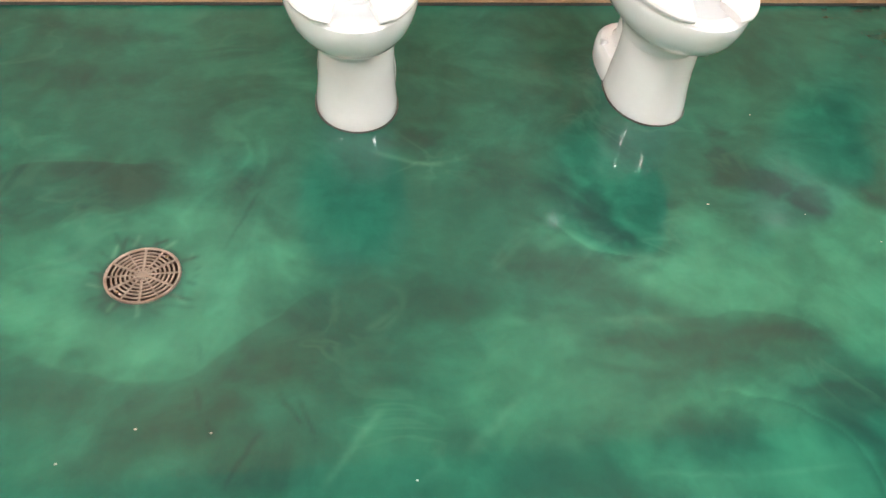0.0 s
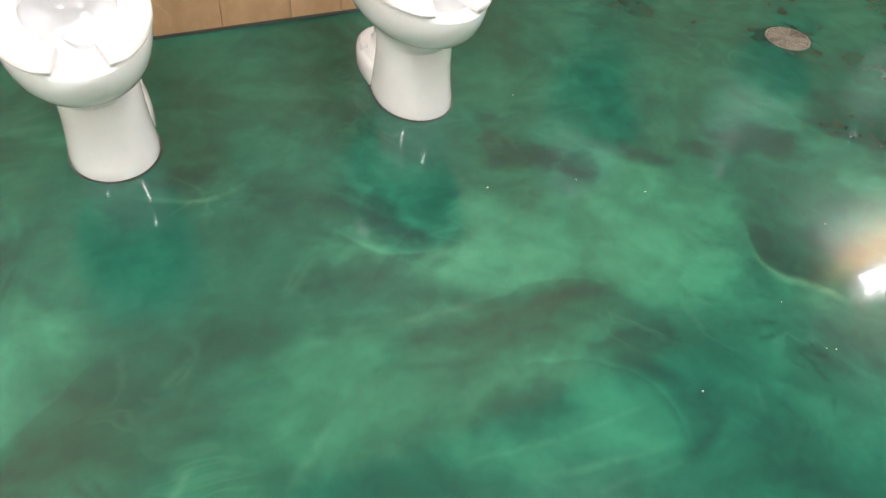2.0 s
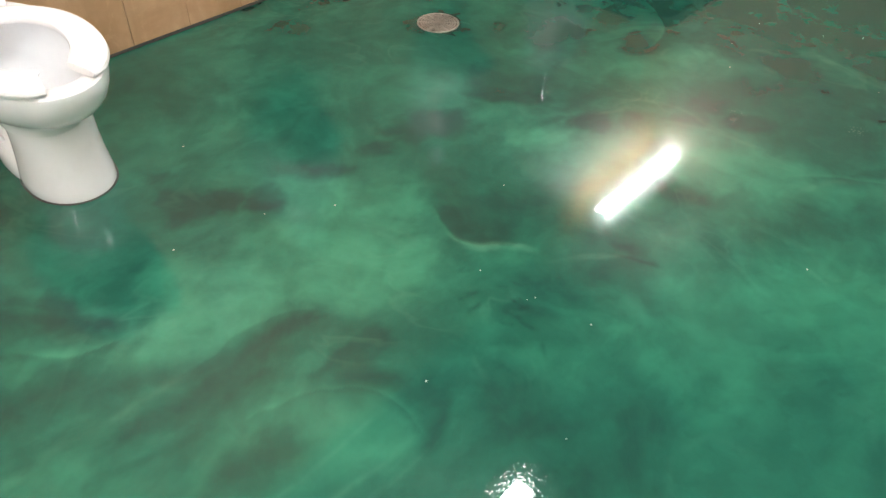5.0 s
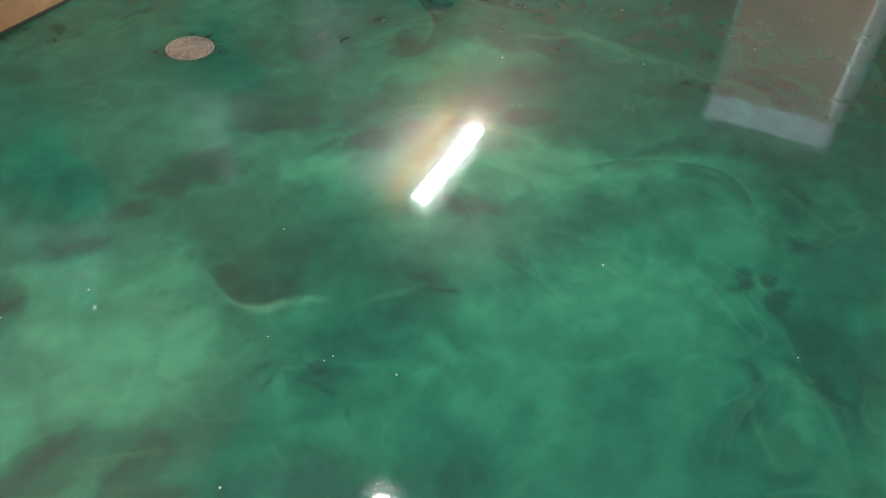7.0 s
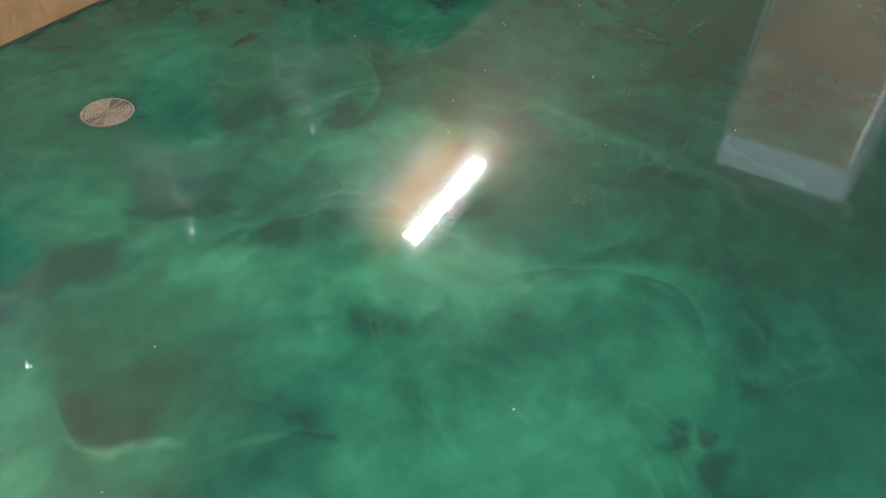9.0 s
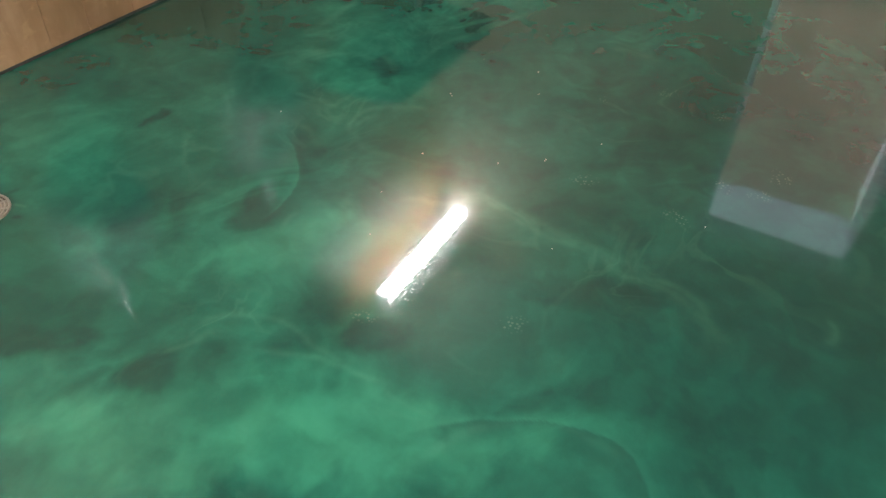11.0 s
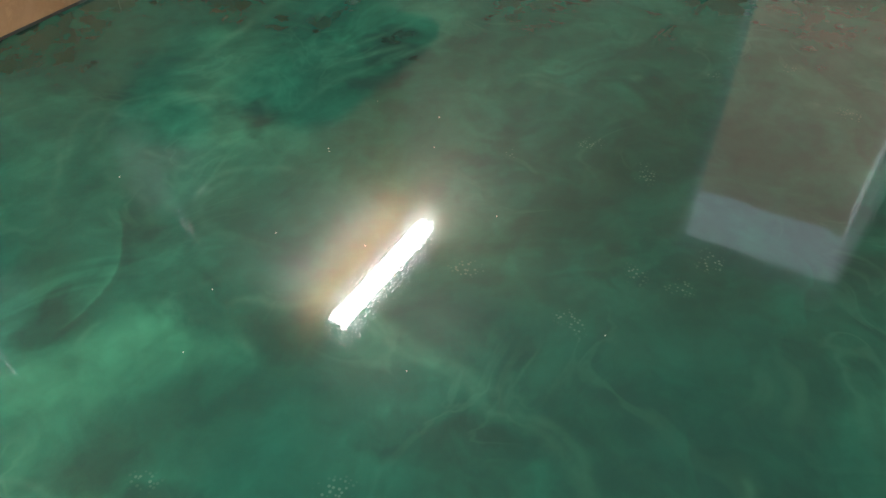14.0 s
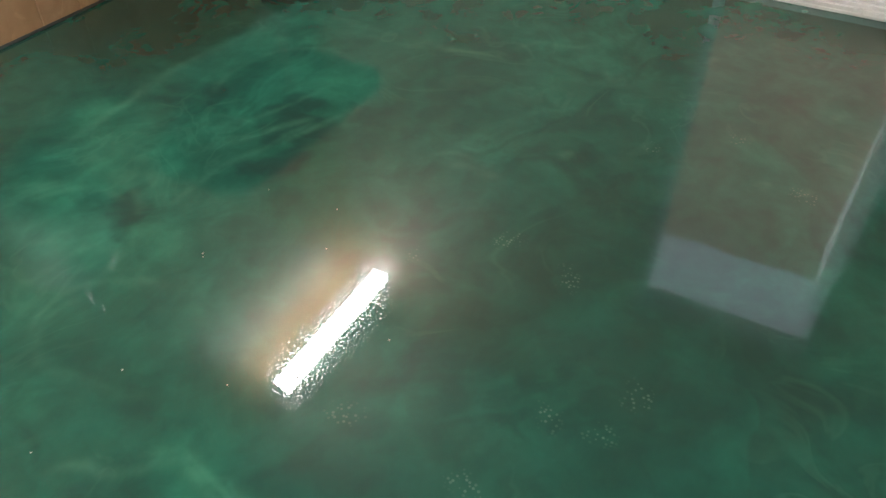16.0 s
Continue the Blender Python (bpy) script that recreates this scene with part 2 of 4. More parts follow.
def loft(rings, closed_ends=(True, True), bm=None):
    """Skins a row of rings, each a list of points."""
    bm = bm or bmesh.new()
    rows = [[bm.verts.new(p) for p in ring] for ring in rings]
    for a, b in zip(rows, rows[1:]):
        for i in range(len(a)):
            j = (i + 1) % len(a)
            bm.faces.new((a[i], a[j], b[j], b[i]))
    if closed_ends[0]:
        bm.faces.new(list(reversed(rows[0])))
    if closed_ends[1]:
        bm.faces.new(rows[-1])
    return bm


def pipe(points, radius, sides=14, bm=None, cap=True):
    """A round tube along points; radius may be one number or one a point."""
    points = [Vector(p) for p in points]
    radii = radius if isinstance(radius, (list, tuple)) else [radius] * len(points)
    rings = []
    side = None
    for i, p in enumerate(points):
        way = (points[min(i + 1, len(points) - 1)] - points[max(i - 1, 0)]).normalized()
        if side is None:
            side = way.orthogonal().normalized()
        side = (side - way * side.dot(way)).normalized()
        up = way.cross(side)
        rings.append([p + radii[i] * (math.cos(a) * side + math.sin(a) * up) for a in np.linspace(0, 2 * math.pi, sides, endpoint=False)])
    return loft(rings, (cap, cap), bm)


def bend(a, b, c, steps=8):
    """Points of a smooth turn from a round b to c."""
    a, b, c = Vector(a), Vector(b), Vector(c)
    return [(1 - s) ** 2 * a + 2 * s * (1 - s) * b + s * s * c for s in np.linspace(0, 1, steps)]


def egg(z, half, front, back, count=48, power=2.3, x=0.0):
    """An egg-shaped ring: depths from the wall run along -y, the front is rounder than the back."""
    middle = back + (front - back) * 0.52
    ring = []
    for a in np.linspace(0, 2 * math.pi, count, endpoint=False):
        c, s = math.cos(a), math.sin(a)
        k = power if s < 0 else 2.05
        px = half * math.copysign(abs(c) ** (2 / k), c)
        py = (front - middle if s > 0 else middle - back) * math.copysign(abs(s) ** (2 / k), s)
        ring.append((x + px, -(middle + py), z))
    return ring


# ---- setting ----
def lattice(x, y, scale, seed):
    """Smooth random values between -1 and 1 over the plane."""
    table = np.random.RandomState(seed).rand(64, 64)
    u, v = x * scale + 17.3, y * scale + 9.7
    i, j = np.floor(u).astype(int), np.floor(v).astype(int)
    f, g = u - i, v - j
    f, g = f * f * f * (f * (6 * f - 15) + 10), g * g * g * (g * (6 * g - 15) + 10)
    at = lambda a, c: table[(i + a) % 64, (j + c) % 64]
    return 2 * ((at(0, 0) * (1 - f) + at(1, 0) * f) * (1 - g) + (at(0, 1) * (1 - f) + at(1, 1) * f) * g) - 1


def turbulence(x, y, scale, octaves, seed):
    return sum(lattice(x, y, scale * 2 ** k, seed + k) * 0.5 ** k for k in range(octaves))


LIGHT_POOL, DARK_POOL = 0.75, 0.78


def make_floor():
    """A fine sheet that carries how the pigment was poured: dark and bright pools, pale veins, and some painted shade.
    """
    xs = np.concatenate([np.arange(WALL_W - 0.05, -0.9, 0.02), np.arange(-0.9, 3.9, 0.0055), np.arange(3.9, WALL_E + 0.05, 0.01)])
    ys = np.concatenate([np.arange(WALL_S - 0.05, -0.4, 0.02), np.arange(-0.4, 2.0, 0.0055), np.arange(2.0, WALL_N + 0.05, 0.01)])
    gx, gy = [m.ravel() for m in np.meshgrid(xs, ys)]
    # the poured resin drifts, so that every pool has a ragged edge
    wx = gx + 0.026 * turbulence(gx, gy, 5.0, 4, 11) + 0.012 * turbulence(gx, gy, 15.0, 3, 31)
    wy = gy + 0.026 * turbulence(gx, gy, 5.0, 4, 51) + 0.012 * turbulence(gx, gy, 15.0, 3, 71)
    flow = turbulence(gx, gy, 5.0, 3, 91)
    # threads drawn out by the pour: noise stretched along one direction
    streaks = turbulence(0.88 * wx - 0.47 * wy, 2.6 * (0.47 * wx + 0.88 * wy), 2.2, 4, 151)
    drift = turbulence(wx, wy * 1.6, 9.0, 4, 171)
    pigment, light, dark, pale, scuffs = [np.zeros_like(gx) for _ in range(5)]
    lx, ly = gx + 0.012 * turbulence(gx, gy, 6.0, 4, 11), gy + 0.012 * turbulence(gx, gy, 6.0, 4, 51)
    smooth = lambda t: np.clip(t, 0, 1) ** 2 * (3 - 2 * np.clip(t, 0, 1))

    def rounded(points, closed):
        """Cuts the corners of a line of points twice."""
        for _ in range(2):
            pairs = list(zip(points, points[1:] + points[:1] if closed else points[1:]))
            cut = [q for (ax, ay), (bx, by) in pairs for q in ((0.75 * ax + 0.25 * bx, 0.75 * ay + 0.25 * by), (0.25 * ax + 0.75 * bx, 0.25 * ay + 0.75 * by))]
            points = cut if closed else [points[0]] + cut + [points[-1]]
        return points

    def close_to(points, margin):
        low, high = np.min(points, 0) - margin, np.max(points, 0) + margin
        return np.flatnonzero((gx > low[0]) & (gx < high[0]) & (gy > low[1]) & (gy < high[1]))

    def pool(amount, soft, *points):
        """A cloud of lighter or darker pigment, in places painted shade, with a soft, drifting edge."""
        near = close_to(points, 3 * soft + 0.08)
        points = rounded(list(points), True)
        x, y = wx[near], wy[near]
        best, inside = np.full(len(near), 9.0), np.zeros(len(near), bool)
        for (ax, ay), (bx, by) in zip(points, points[1:] + points[:1]):
            ex, ey = bx - ax, by - ay
            along = np.clip(((x - ax) * ex + (y - ay) * ey) / (ex * ex + ey * ey + 1e-12), 0, 1)
            best = np.minimum(best, np.hypot(x - ax - along * ex, y - ay - along * ey))
            if ay != by:
                inside ^= ((ay > y) != (by > y)) & (x < ax + (y - ay) / (by - ay) * ex)
        depth = np.where(inside, best, -best) + soft * (0.55 * drift[near] + 0.3 * flow[near])
        mask = abs(amount) * smooth(0.5 + depth / (1.7 * soft + 0.012)) * (0.85 + 0.2 * streaks[near])
        target = light if amount > 0 else dark
        target[near] = np.maximum(target[near], mask)

    def sheet(points, margin):
        """Nearest distance to a line of points, the side, and a fade towards its ends."""
        near = close_to(points, margin)
        points = rounded(list(points), False)
        total = sum(math.dist(a, b) for a, b in zip(points, points[1:]))
        best, side, run, done = np.full(len(near), 9.0), np.zeros(len(near)), np.zeros(len(near)), 0.0
        for (ax, ay), (bx, by) in zip(points, points[1:]):
            length = math.dist((ax, ay), (bx, by))
            c, s = (bx - ax) / length, (by - ay) / length
            vx, vy = lx[near] - ax, ly[near] - ay
            along, off = vx * c + vy * s, vy * c - vx * s
            r = np.hypot(along - np.clip(along, 0, length), off)
            closer = r < best
            best[closer], side[closer], run[closer] = r[closer], off[closer], (done + np.clip(along, 0, length))[closer]
            done += length
        fade = smooth(np.minimum(run, total - run) / (0.2 * total))
        return near, best, side, fade

    def fold(depth, width, rim, *points):
        """A sheet of resin that ends along a line: dark on its left, fading away, with a pale rim on the right."""
        near, r, side, fade = sheet(points, 2.5 * width + 0.05)
        left = smooth((side + 0.004) / 0.008)
        pigment[near] -= depth * fade * left * np.exp(-(r / width) ** 1.5)
        pigment[near] += 0.4 * depth * fade * (1 - left) * np.exp(-r / (0.5 * width))
        pale[near] = np.maximum(pale[near], rim * fade * np.exp(-((r - 0.003) / 0.0095) ** 2))

    def crack(amount, *points):
        near, r, side, fade = sheet(points, 0.06)
        pigment[near] -= 0.9 * amount * (0.3 + 0.7 * fade) * np.exp(-(r / 0.0055) ** 2)

    def vein(amount, width, *points):
        """A pale drawn-out thread of pigment."""
        near, r, side, fade = sheet(points, 3 * width + 0.05)
        pale[near] = np.maximum(pale[near], amount * (0.15 + 0.85 * fade) * np.exp(-(r / (0.8 * width)) ** 2))

    pool(0.5, 0.09, (-0.80, 1.27), (-0.69, 1.29), (-0.61, 1.33), (-0.54, 1.39), (-0.42, 1.47), (-0.30, 1.52), (-0.18, 1.40), (-0.12, 1.29), (-0.15, 1.16), (-0.23, 1.09), (-0.30, 1.06), (-0.37, 1.03), (-0.46, 1.03), (-0.54, 1.06), (-0.62, 1.09), (-0.76, 1.12))
    pool(-0.3, 0.07, (-0.75, 1.09), (-0.61, 1.07), (-0.48, 1.00), (-0.33, 1.01), (-0.24, 1.07), (-0.15, 1.17), (-0.08, 1.25), (0.03, 1.30), (0.18, 1.29), (0.31, 1.23), (0.30, 1.13), (0.26, 1.04), (0.15, 1.01), (0.02, 0.96), (-0.15, 0.96), (-0.31, 0.94), (-0.52, 0.95), (-0.72, 1.01))
    pool(-0.4, 0.06, (-0.92, 1.70), (-0.78, 1.70), (-0.71, 1.69), (-0.60, 1.70), (-0.48, 1.70), (-0.45, 1.60), (-0.56, 1.52), (-0.69, 1.50), (-0.87, 1.55))
    pool(-0.25, 0.05, (-0.94, 2.37), (-0.77, 2.37), (-0.52, 2.31), (-0.53, 2.25), (-0.75, 2.28), (-0.92, 2.31))
    pool(-0.3, 0.06, (-0.97, 2.10), (-0.75, 2.16), (-0.51, 2.15), (-0.52, 2.04), (-0.72, 2.02), (-0.94, 1.99))
    pool(-0.4, 0.03, (-0.22, 1.97), (-0.17, 1.97), (-0.17, 1.93), (-0.21, 1.93))
    pool(-0.4, 0.04, (-0.26, 1.61), (-0.20, 1.63), (-0.20, 1.57), (-0.24, 1.52), (-0.26, 1.56))
    pool(-0.4, 0.05, (0.14, 1.79), (0.29, 1.78), (0.28, 1.70), (0.17, 1.70))
    pool(-0.2, 0.1, (0.34, 1.75), (0.55, 1.74), (0.57, 1.55), (0.51, 1.40), (0.33, 1.45), (0.28, 1.58))
    pool(0.25, 0.08, (-0.07, 2.18), (-0.20, 2.06), (-0.29, 1.90), (-0.39, 1.80), (-0.24, 1.77), (-0.07, 1.86))
    pool(0.35, 0.1, (0.10, 1.01), (0.33, 1.07), (0.32, 0.99), (0.21, 0.93), (0.13, 0.83), (0.25, 0.77), (0.27, 0.71), (0.12, 0.71), (0.05, 0.82))
    pool(0.2, 0.1, (-0.69, 0.96), (-0.54, 0.99), (-0.50, 0.89), (-0.52, 0.78), (-0.65, 0.79))
    pool(-0.25, 0.06, (-0.53, 1.01), (-0.34, 0.98), (-0.23, 0.92), (-0.27, 0.85), (-0.41, 0.86), (-0.50, 0.92))
    pool(-0.3, 0.06, (-0.25, 0.90), (-0.13, 0.97), (-0.08, 0.86), (-0.12, 0.75), (-0.24, 0.76))
    pool(-0.3, 0.05, (0.38, 1.33), (0.49, 1.31), (0.58, 1.25), (0.65, 1.16), (0.56, 1.15), (0.42, 1.17), (0.36, 1.24))
    pool(0.4, 0.07, (0.30, 1.11), (0.42, 1.11), (0.60, 1.11), (0.72, 1.07), (0.57, 1.02), (0.40, 1.03), (0.30, 1.05))
    pool(-0.35, 0.06, (0.42, 1.02), (0.56, 1.05), (0.69, 1.06), (0.83, 1.05), (0.81, 0.96), (0.64, 0.93), (0.50, 0.95))
    pool(-0.35, 0.04, (0.71, 1.09), (0.86, 1.09), (1.04, 1.08), (1.09, 1.02), (0.98, 1.04), (0.81, 1.03))
    fold(0.12, 0.12, 0.04, (-0.002, 1.285), (-0.104, 1.223), (-0.176, 1.141), (-0.265, 1.067), (-0.328, 1.028), (-0.446, 1.018), (-0.560, 1.055), (-0.664, 1.095), (-0.744, 1.117))
    fold(0.2, 0.06, 0.05, (-0.464, 1.693), (-0.605, 1.704), (-0.727, 1.693), (-0.862, 1.699))
    vein(0.45, 0.012, (0.063, 1.738), (0.135, 1.682), (0.194, 1.659), (0.270, 1.658), (0.369, 1.697))
    vein(0.35, 0.012, (-0.079, 0.750), (-0.031, 0.806), (0.003, 0.862), (0.062, 0.926))
    vein(0.3, 0.014, (0.188, 0.804), (0.255, 0.847), (0.284, 0.882), (0.341, 0.937))
    vein(0.3, 0.02, (0.304, 0.806), (0.351, 0.818), (0.393, 0.804), (0.435, 0.789))
    vein(0.2, 0.012, (0.016, 1.113), (0.067, 1.148), (0.094, 1.178))
    vein(0.18, 0.01, (-0.037, 1.155), (-0.029, 1.219), (-0.041, 1.253))
    vein(0.35, 0.02, (0.300, 1.108), (0.415, 1.110), (0.492, 1.107), (0.619, 1.090), (0.677, 1.105))
    vein(0.25, 0.012, (0.324, 1.247), (0.377, 1.315), (0.433, 1.388))
    crack(0.2, (-0.378, 1.357), (-0.355, 1.363))
    crack(0.2, (-0.548, 1.439), (-0.521, 1.387))
    crack(0.2, (-0.405, 1.212), (-0.333, 1.194))
    crack(0.2, (-0.331, 1.115), (-0.314, 1.057))
    crack(0.2, (-0.320, 1.003), (-0.303, 0.937))
    crack(0.2, (-0.286, 0.924), (-0.268, 0.885))
    crack(0.2, (-0.148, 0.963), (-0.104, 0.884))
    crack(0.2, (-0.286, 1.373), (-0.203, 1.585))
    crack(0.2, (-0.506, 1.413), (-0.477, 1.384))
    crack(0.2, (-0.546, 1.221), (-0.518, 1.188))
    crack(0.2, (-0.115, 0.960), (-0.083, 0.858))
    crack(0.2, (-0.245, 0.781), (-0.178, 0.878))
    pool(0.55, 0.06, (0.90, 1.49), (1.00, 1.40), (1.10, 1.28), (1.17, 1.20), (1.31, 1.19), (1.43, 1.09), (1.45, 0.99), (1.29, 0.89), (1.14, 0.92), (1.10, 1.02), (1.03, 1.09), (0.91, 1.10), (0.79, 1.11), (0.68, 1.19), (0.56, 1.26), (0.48, 1.34), (0.45, 1.43), (0.54, 1.36), (0.66, 1.28), (0.78, 1.28))
    pool(-0.5, 0.035, (0.51, 1.44), (0.59, 1.49), (0.66, 1.54), (0.69, 1.43), (0.72, 1.33), (0.65, 1.30), (0.59, 1.32), (0.54, 1.38))
    fold(0.25, 0.06, 0.12, (0.719, 1.279), (0.635, 1.293), (0.575, 1.326), (0.530, 1.380), (0.494, 1.444))
    pool(-0.4, 0.05, (0.43, 1.28), (0.56, 1.24), (0.66, 1.15), (0.79, 1.11), (0.93, 1.09), (1.07, 1.05), (1.10, 1.00), (0.96, 1.02), (0.84, 1.04), (0.73, 1.06), (0.64, 1.11), (0.53, 1.10), (0.43, 1.13), (0.40, 1.20))
    vein(0.55, 0.014, (0.431, 1.113), (0.499, 1.104), (0.567, 1.103), (0.650, 1.101), (0.735, 1.097))
    pool(0.4, 0.07, (0.31, 1.15), (0.41, 1.14), (0.49, 1.09), (0.55, 1.04), (0.61, 0.98), (0.55, 0.94), (0.47, 0.92), (0.41, 0.89), (0.35, 0.86), (0.28, 0.78), (0.20, 0.82), (0.19, 0.94), (0.16, 1.00), (0.26, 1.05))
    pool(-0.35, 0.06, (0.52, 1.01), (0.65, 1.01), (0.76, 0.98), (0.68, 0.93), (0.55, 0.91), (0.48, 0.96))
    pool(-0.2, 0.08, (-0.05, 1.35), (0.17, 1.27), (0.30, 1.19), (0.24, 1.09), (0.13, 1.08), (-0.02, 1.18), (-0.07, 1.28))
    pool(-0.3, 0.06, (-0.05, 1.13), (0.07, 1.05), (0.16, 1.07), (0.14, 0.96), (0.04, 0.94), (-0.07, 1.06))
    pool(0.45, 0.05, (0.50, 0.84), (0.60, 0.91), (0.68, 0.91), (0.78, 0.89), (0.88, 0.86), (0.97, 0.79), (1.00, 0.73), (0.99, 0.67), (0.94, 0.63), (0.80, 0.65), (0.67, 0.67), (0.56, 0.69), (0.50, 0.75))
    pool(-0.6, 0.05, (0.60, 0.83), (0.65, 0.85), (0.72, 0.83), (0.79, 0.79), (0.81, 0.74), (0.72, 0.74), (0.61, 0.76))
    pool(-0.6, 0.035, (0.94, 0.90), (1.05, 0.84), (1.07, 0.78), (1.11, 0.71), (1.09, 0.66), (1.02, 0.59), (0.95, 0.58), (0.99, 0.64), (1.00, 0.72), (0.97, 0.80), (0.89, 0.88))
    fold(0.2, 0.06, 0.04, (0.943, 0.565), (0.989, 0.637), (1.005, 0.715), (0.971, 0.796), (0.885, 0.869), (0.775, 0.904), (0.685, 0.920))
    vein(0.3, 0.008, (0.511, 0.732), (0.643, 0.722), (0.765, 0.706), (0.891, 0.706), (0.983, 0.709))
    vein(0.35, 0.008, (0.642, 0.656), (0.761, 0.638), (0.865, 0.630), (0.955, 0.616))
    vein(0.2, 0.008, (0.708, 0.598), (0.835, 0.589), (0.951, 0.575))
    vein(0.22, 0.012, (0.339, 1.243), (0.343, 1.297), (0.411, 1.385), (0.466, 1.423))
    vein(0.18, 0.01, (0.048, 1.240), (0.100, 1.215), (0.101, 1.167), (0.057, 1.113), (0.015, 1.118))
    vein(0.2, 0.01, (-0.042, 1.234), (-0.028, 1.182), (-0.046, 1.132))
    pool(-0.22, 0.06, (1.53, 1.08), (1.60, 1.09), (1.70, 1.05), (1.77, 0.98), (1.78, 0.89), (1.70, 0.83), (1.60, 0.80), (1.53, 0.87), (1.50, 0.94))
    pool(-0.35, 0.08, (1.05, 0.65), (1.21, 0.60), (1.20, 0.51), (1.22, 0.45), (1.42, 0.38), (1.29, 0.28), (1.07, 0.38), (1.04, 0.51))
    pool(0.25, 0.08, (1.27, 0.86), (1.27, 0.74), (1.25, 0.65), (1.33, 0.56), (1.47, 0.42), (1.57, 0.50), (1.49, 0.62), (1.41, 0.76), (1.36, 0.86))
    pool(-0.55, 0.03, (0.89, 0.89), (0.98, 0.90), (1.10, 0.90), (1.15, 0.86), (1.13, 0.79), (1.02, 0.78), (0.95, 0.82))
    pool(-0.5, 0.04, (0.58, 1.09), (0.70, 1.09), (0.78, 1.08), (0.88, 1.10), (0.99, 1.09), (1.05, 1.03), (1.08, 0.98), (1.00, 1.02), (0.88, 1.02), (0.76, 1.02), (0.62, 0.98), (0.53, 1.00))
    fold(0.14, 0.07, 0.03, (1.093, 0.981), (1.061, 1.045), (0.992, 1.097), (0.885, 1.111), (0.782, 1.102), (0.679, 1.103))
    pool(-0.45, 0.04, (1.03, 0.73), (1.12, 0.68), (1.19, 0.62), (1.24, 0.53), (1.20, 0.47), (1.14, 0.52), (1.13, 0.61), (0.99, 0.61), (1.01, 0.68))
    pool(-0.4, 0.04, (1.32, 0.70), (1.44, 0.74), (1.49, 0.72), (1.50, 0.62), (1.42, 0.62))
    pool(0.4, 0.06, (1.20, 0.68), (1.31, 0.65), (1.39, 0.58), (1.45, 0.51), (1.42, 0.43), (1.31, 0.52), (1.24, 0.58))
    pool(-0.35, 0.04, (0.70, 0.84), (0.77, 0.82), (0.85, 0.74), (0.73, 0.76), (0.68, 0.79))
    pool(-0.4, 0.03, (0.54, 0.81), (0.62, 0.86), (0.66, 0.86), (0.66, 0.79), (0.58, 0.77))
    pool(0.3, 0.05, (1.11, 1.03), (1.18, 0.97), (1.30, 0.88), (1.37, 0.85), (1.29, 0.80), (1.17, 0.89), (1.10, 0.97))
    vein(0.6, 0.011, (1.474, 0.948), (1.494, 0.911), (1.539, 0.859), (1.571, 0.810), (1.586, 0.765))
    vein(0.25, 0.008, (1.588, 0.708), (1.643, 0.670), (1.712, 0.641))
    vein(0.2, 0.01, (1.201, 0.683), (1.183, 0.637), (1.174, 0.600))
    crack(0.15, (1.712, 0.641), (1.737, 0.579), (1.761, 0.518))
    crack(0.14, (1.300, 0.811), (1.370, 0.790))
    crack(0.14, (1.294, 0.768), (1.345, 0.766))
    crack(0.14, (1.388, 0.878), (1.419, 0.877))
    crack(0.14, (1.413, 0.773), (1.432, 0.746))
    crack(0.14, (1.398, 0.715), (1.398, 0.665))
    crack(0.14, (1.358, 0.707), (1.365, 0.656))
    crack(0.14, (1.400, 0.731), (1.397, 0.699))
    crack(0.14, (1.356, 0.662), (1.357, 0.622))
    crack(0.14, (1.335, 0.598), (1.302, 0.562))
    crack(0.14, (1.417, 0.703), (1.410, 0.683))
    crack(0.14, (1.324, 0.696), (1.341, 0.663))
    pool(-0.55, 0.03, (1.61, 1.48), (1.70, 1.43), (1.67, 1.36), (1.59, 1.42))
    pool(-0.55, 0.035, (1.74, 1.49), (1.87, 1.47), (1.94, 1.43), (2.00, 1.32), (1.87, 1.29), (1.74, 1.35), (1.71, 1.42))
    pool(-0.5, 0.03, (2.13, 1.49), (2.21, 1.38), (2.25, 1.26), (2.15, 1.33), (2.09, 1.43))
    pool(-0.5, 0.03, (1.39, 1.54), (1.51, 1.45), (1.53, 1.36), (1.39, 1.46))
    pool(-0.5, 0.035, (1.01, 1.72), (1.13, 1.63), (1.21, 1.52), (1.13, 1.45), (1.05, 1.52), (0.99, 1.61))
    pool(-0.6, 0.025, (1.22, 1.53), (1.27, 1.49), (1.23, 1.38), (1.16, 1.42))
    pool(-0.4, 0.03, (1.05, 1.85), (1.11, 1.77), (1.08, 1.75), (1.03, 1.81))
    pool(-0.5, 0.03, (1.03, 1.68), (1.14, 1.57), (1.13, 1.63), (1.03, 1.74))
    pool(-0.25, 0.06, (1.55, 1.09), (1.67, 1.06), (1.77, 0.97), (1.82, 0.85), (1.80, 0.74), (1.70, 0.71), (1.61, 0.81), (1.54, 0.89), (1.51, 0.96))
    fold(0.3, 0.06, 0.2, (1.556, 1.126), (1.513, 1.045), (1.485, 0.940), (1.528, 0.879), (1.586, 0.792))
    pool(-0.4, 0.06, (1.57, 0.73), (1.70, 0.65), (1.76, 0.52), (1.63, 0.45), (1.49, 0.55), (1.43, 0.68), (1.44, 0.78))
    vein(0.85, 0.009, (1.507, 1.050), (1.489, 0.983), (1.487, 0.931), (1.528, 0.879), (1.575, 0.821), (1.592, 0.769))
    vein(0.4, 0.009, (1.570, 0.735), (1.625, 0.694), (1.683, 0.662), (1.718, 0.623))
    crack(0.14, (1.722, 0.626), (1.744, 0.562), (1.759, 0.513))
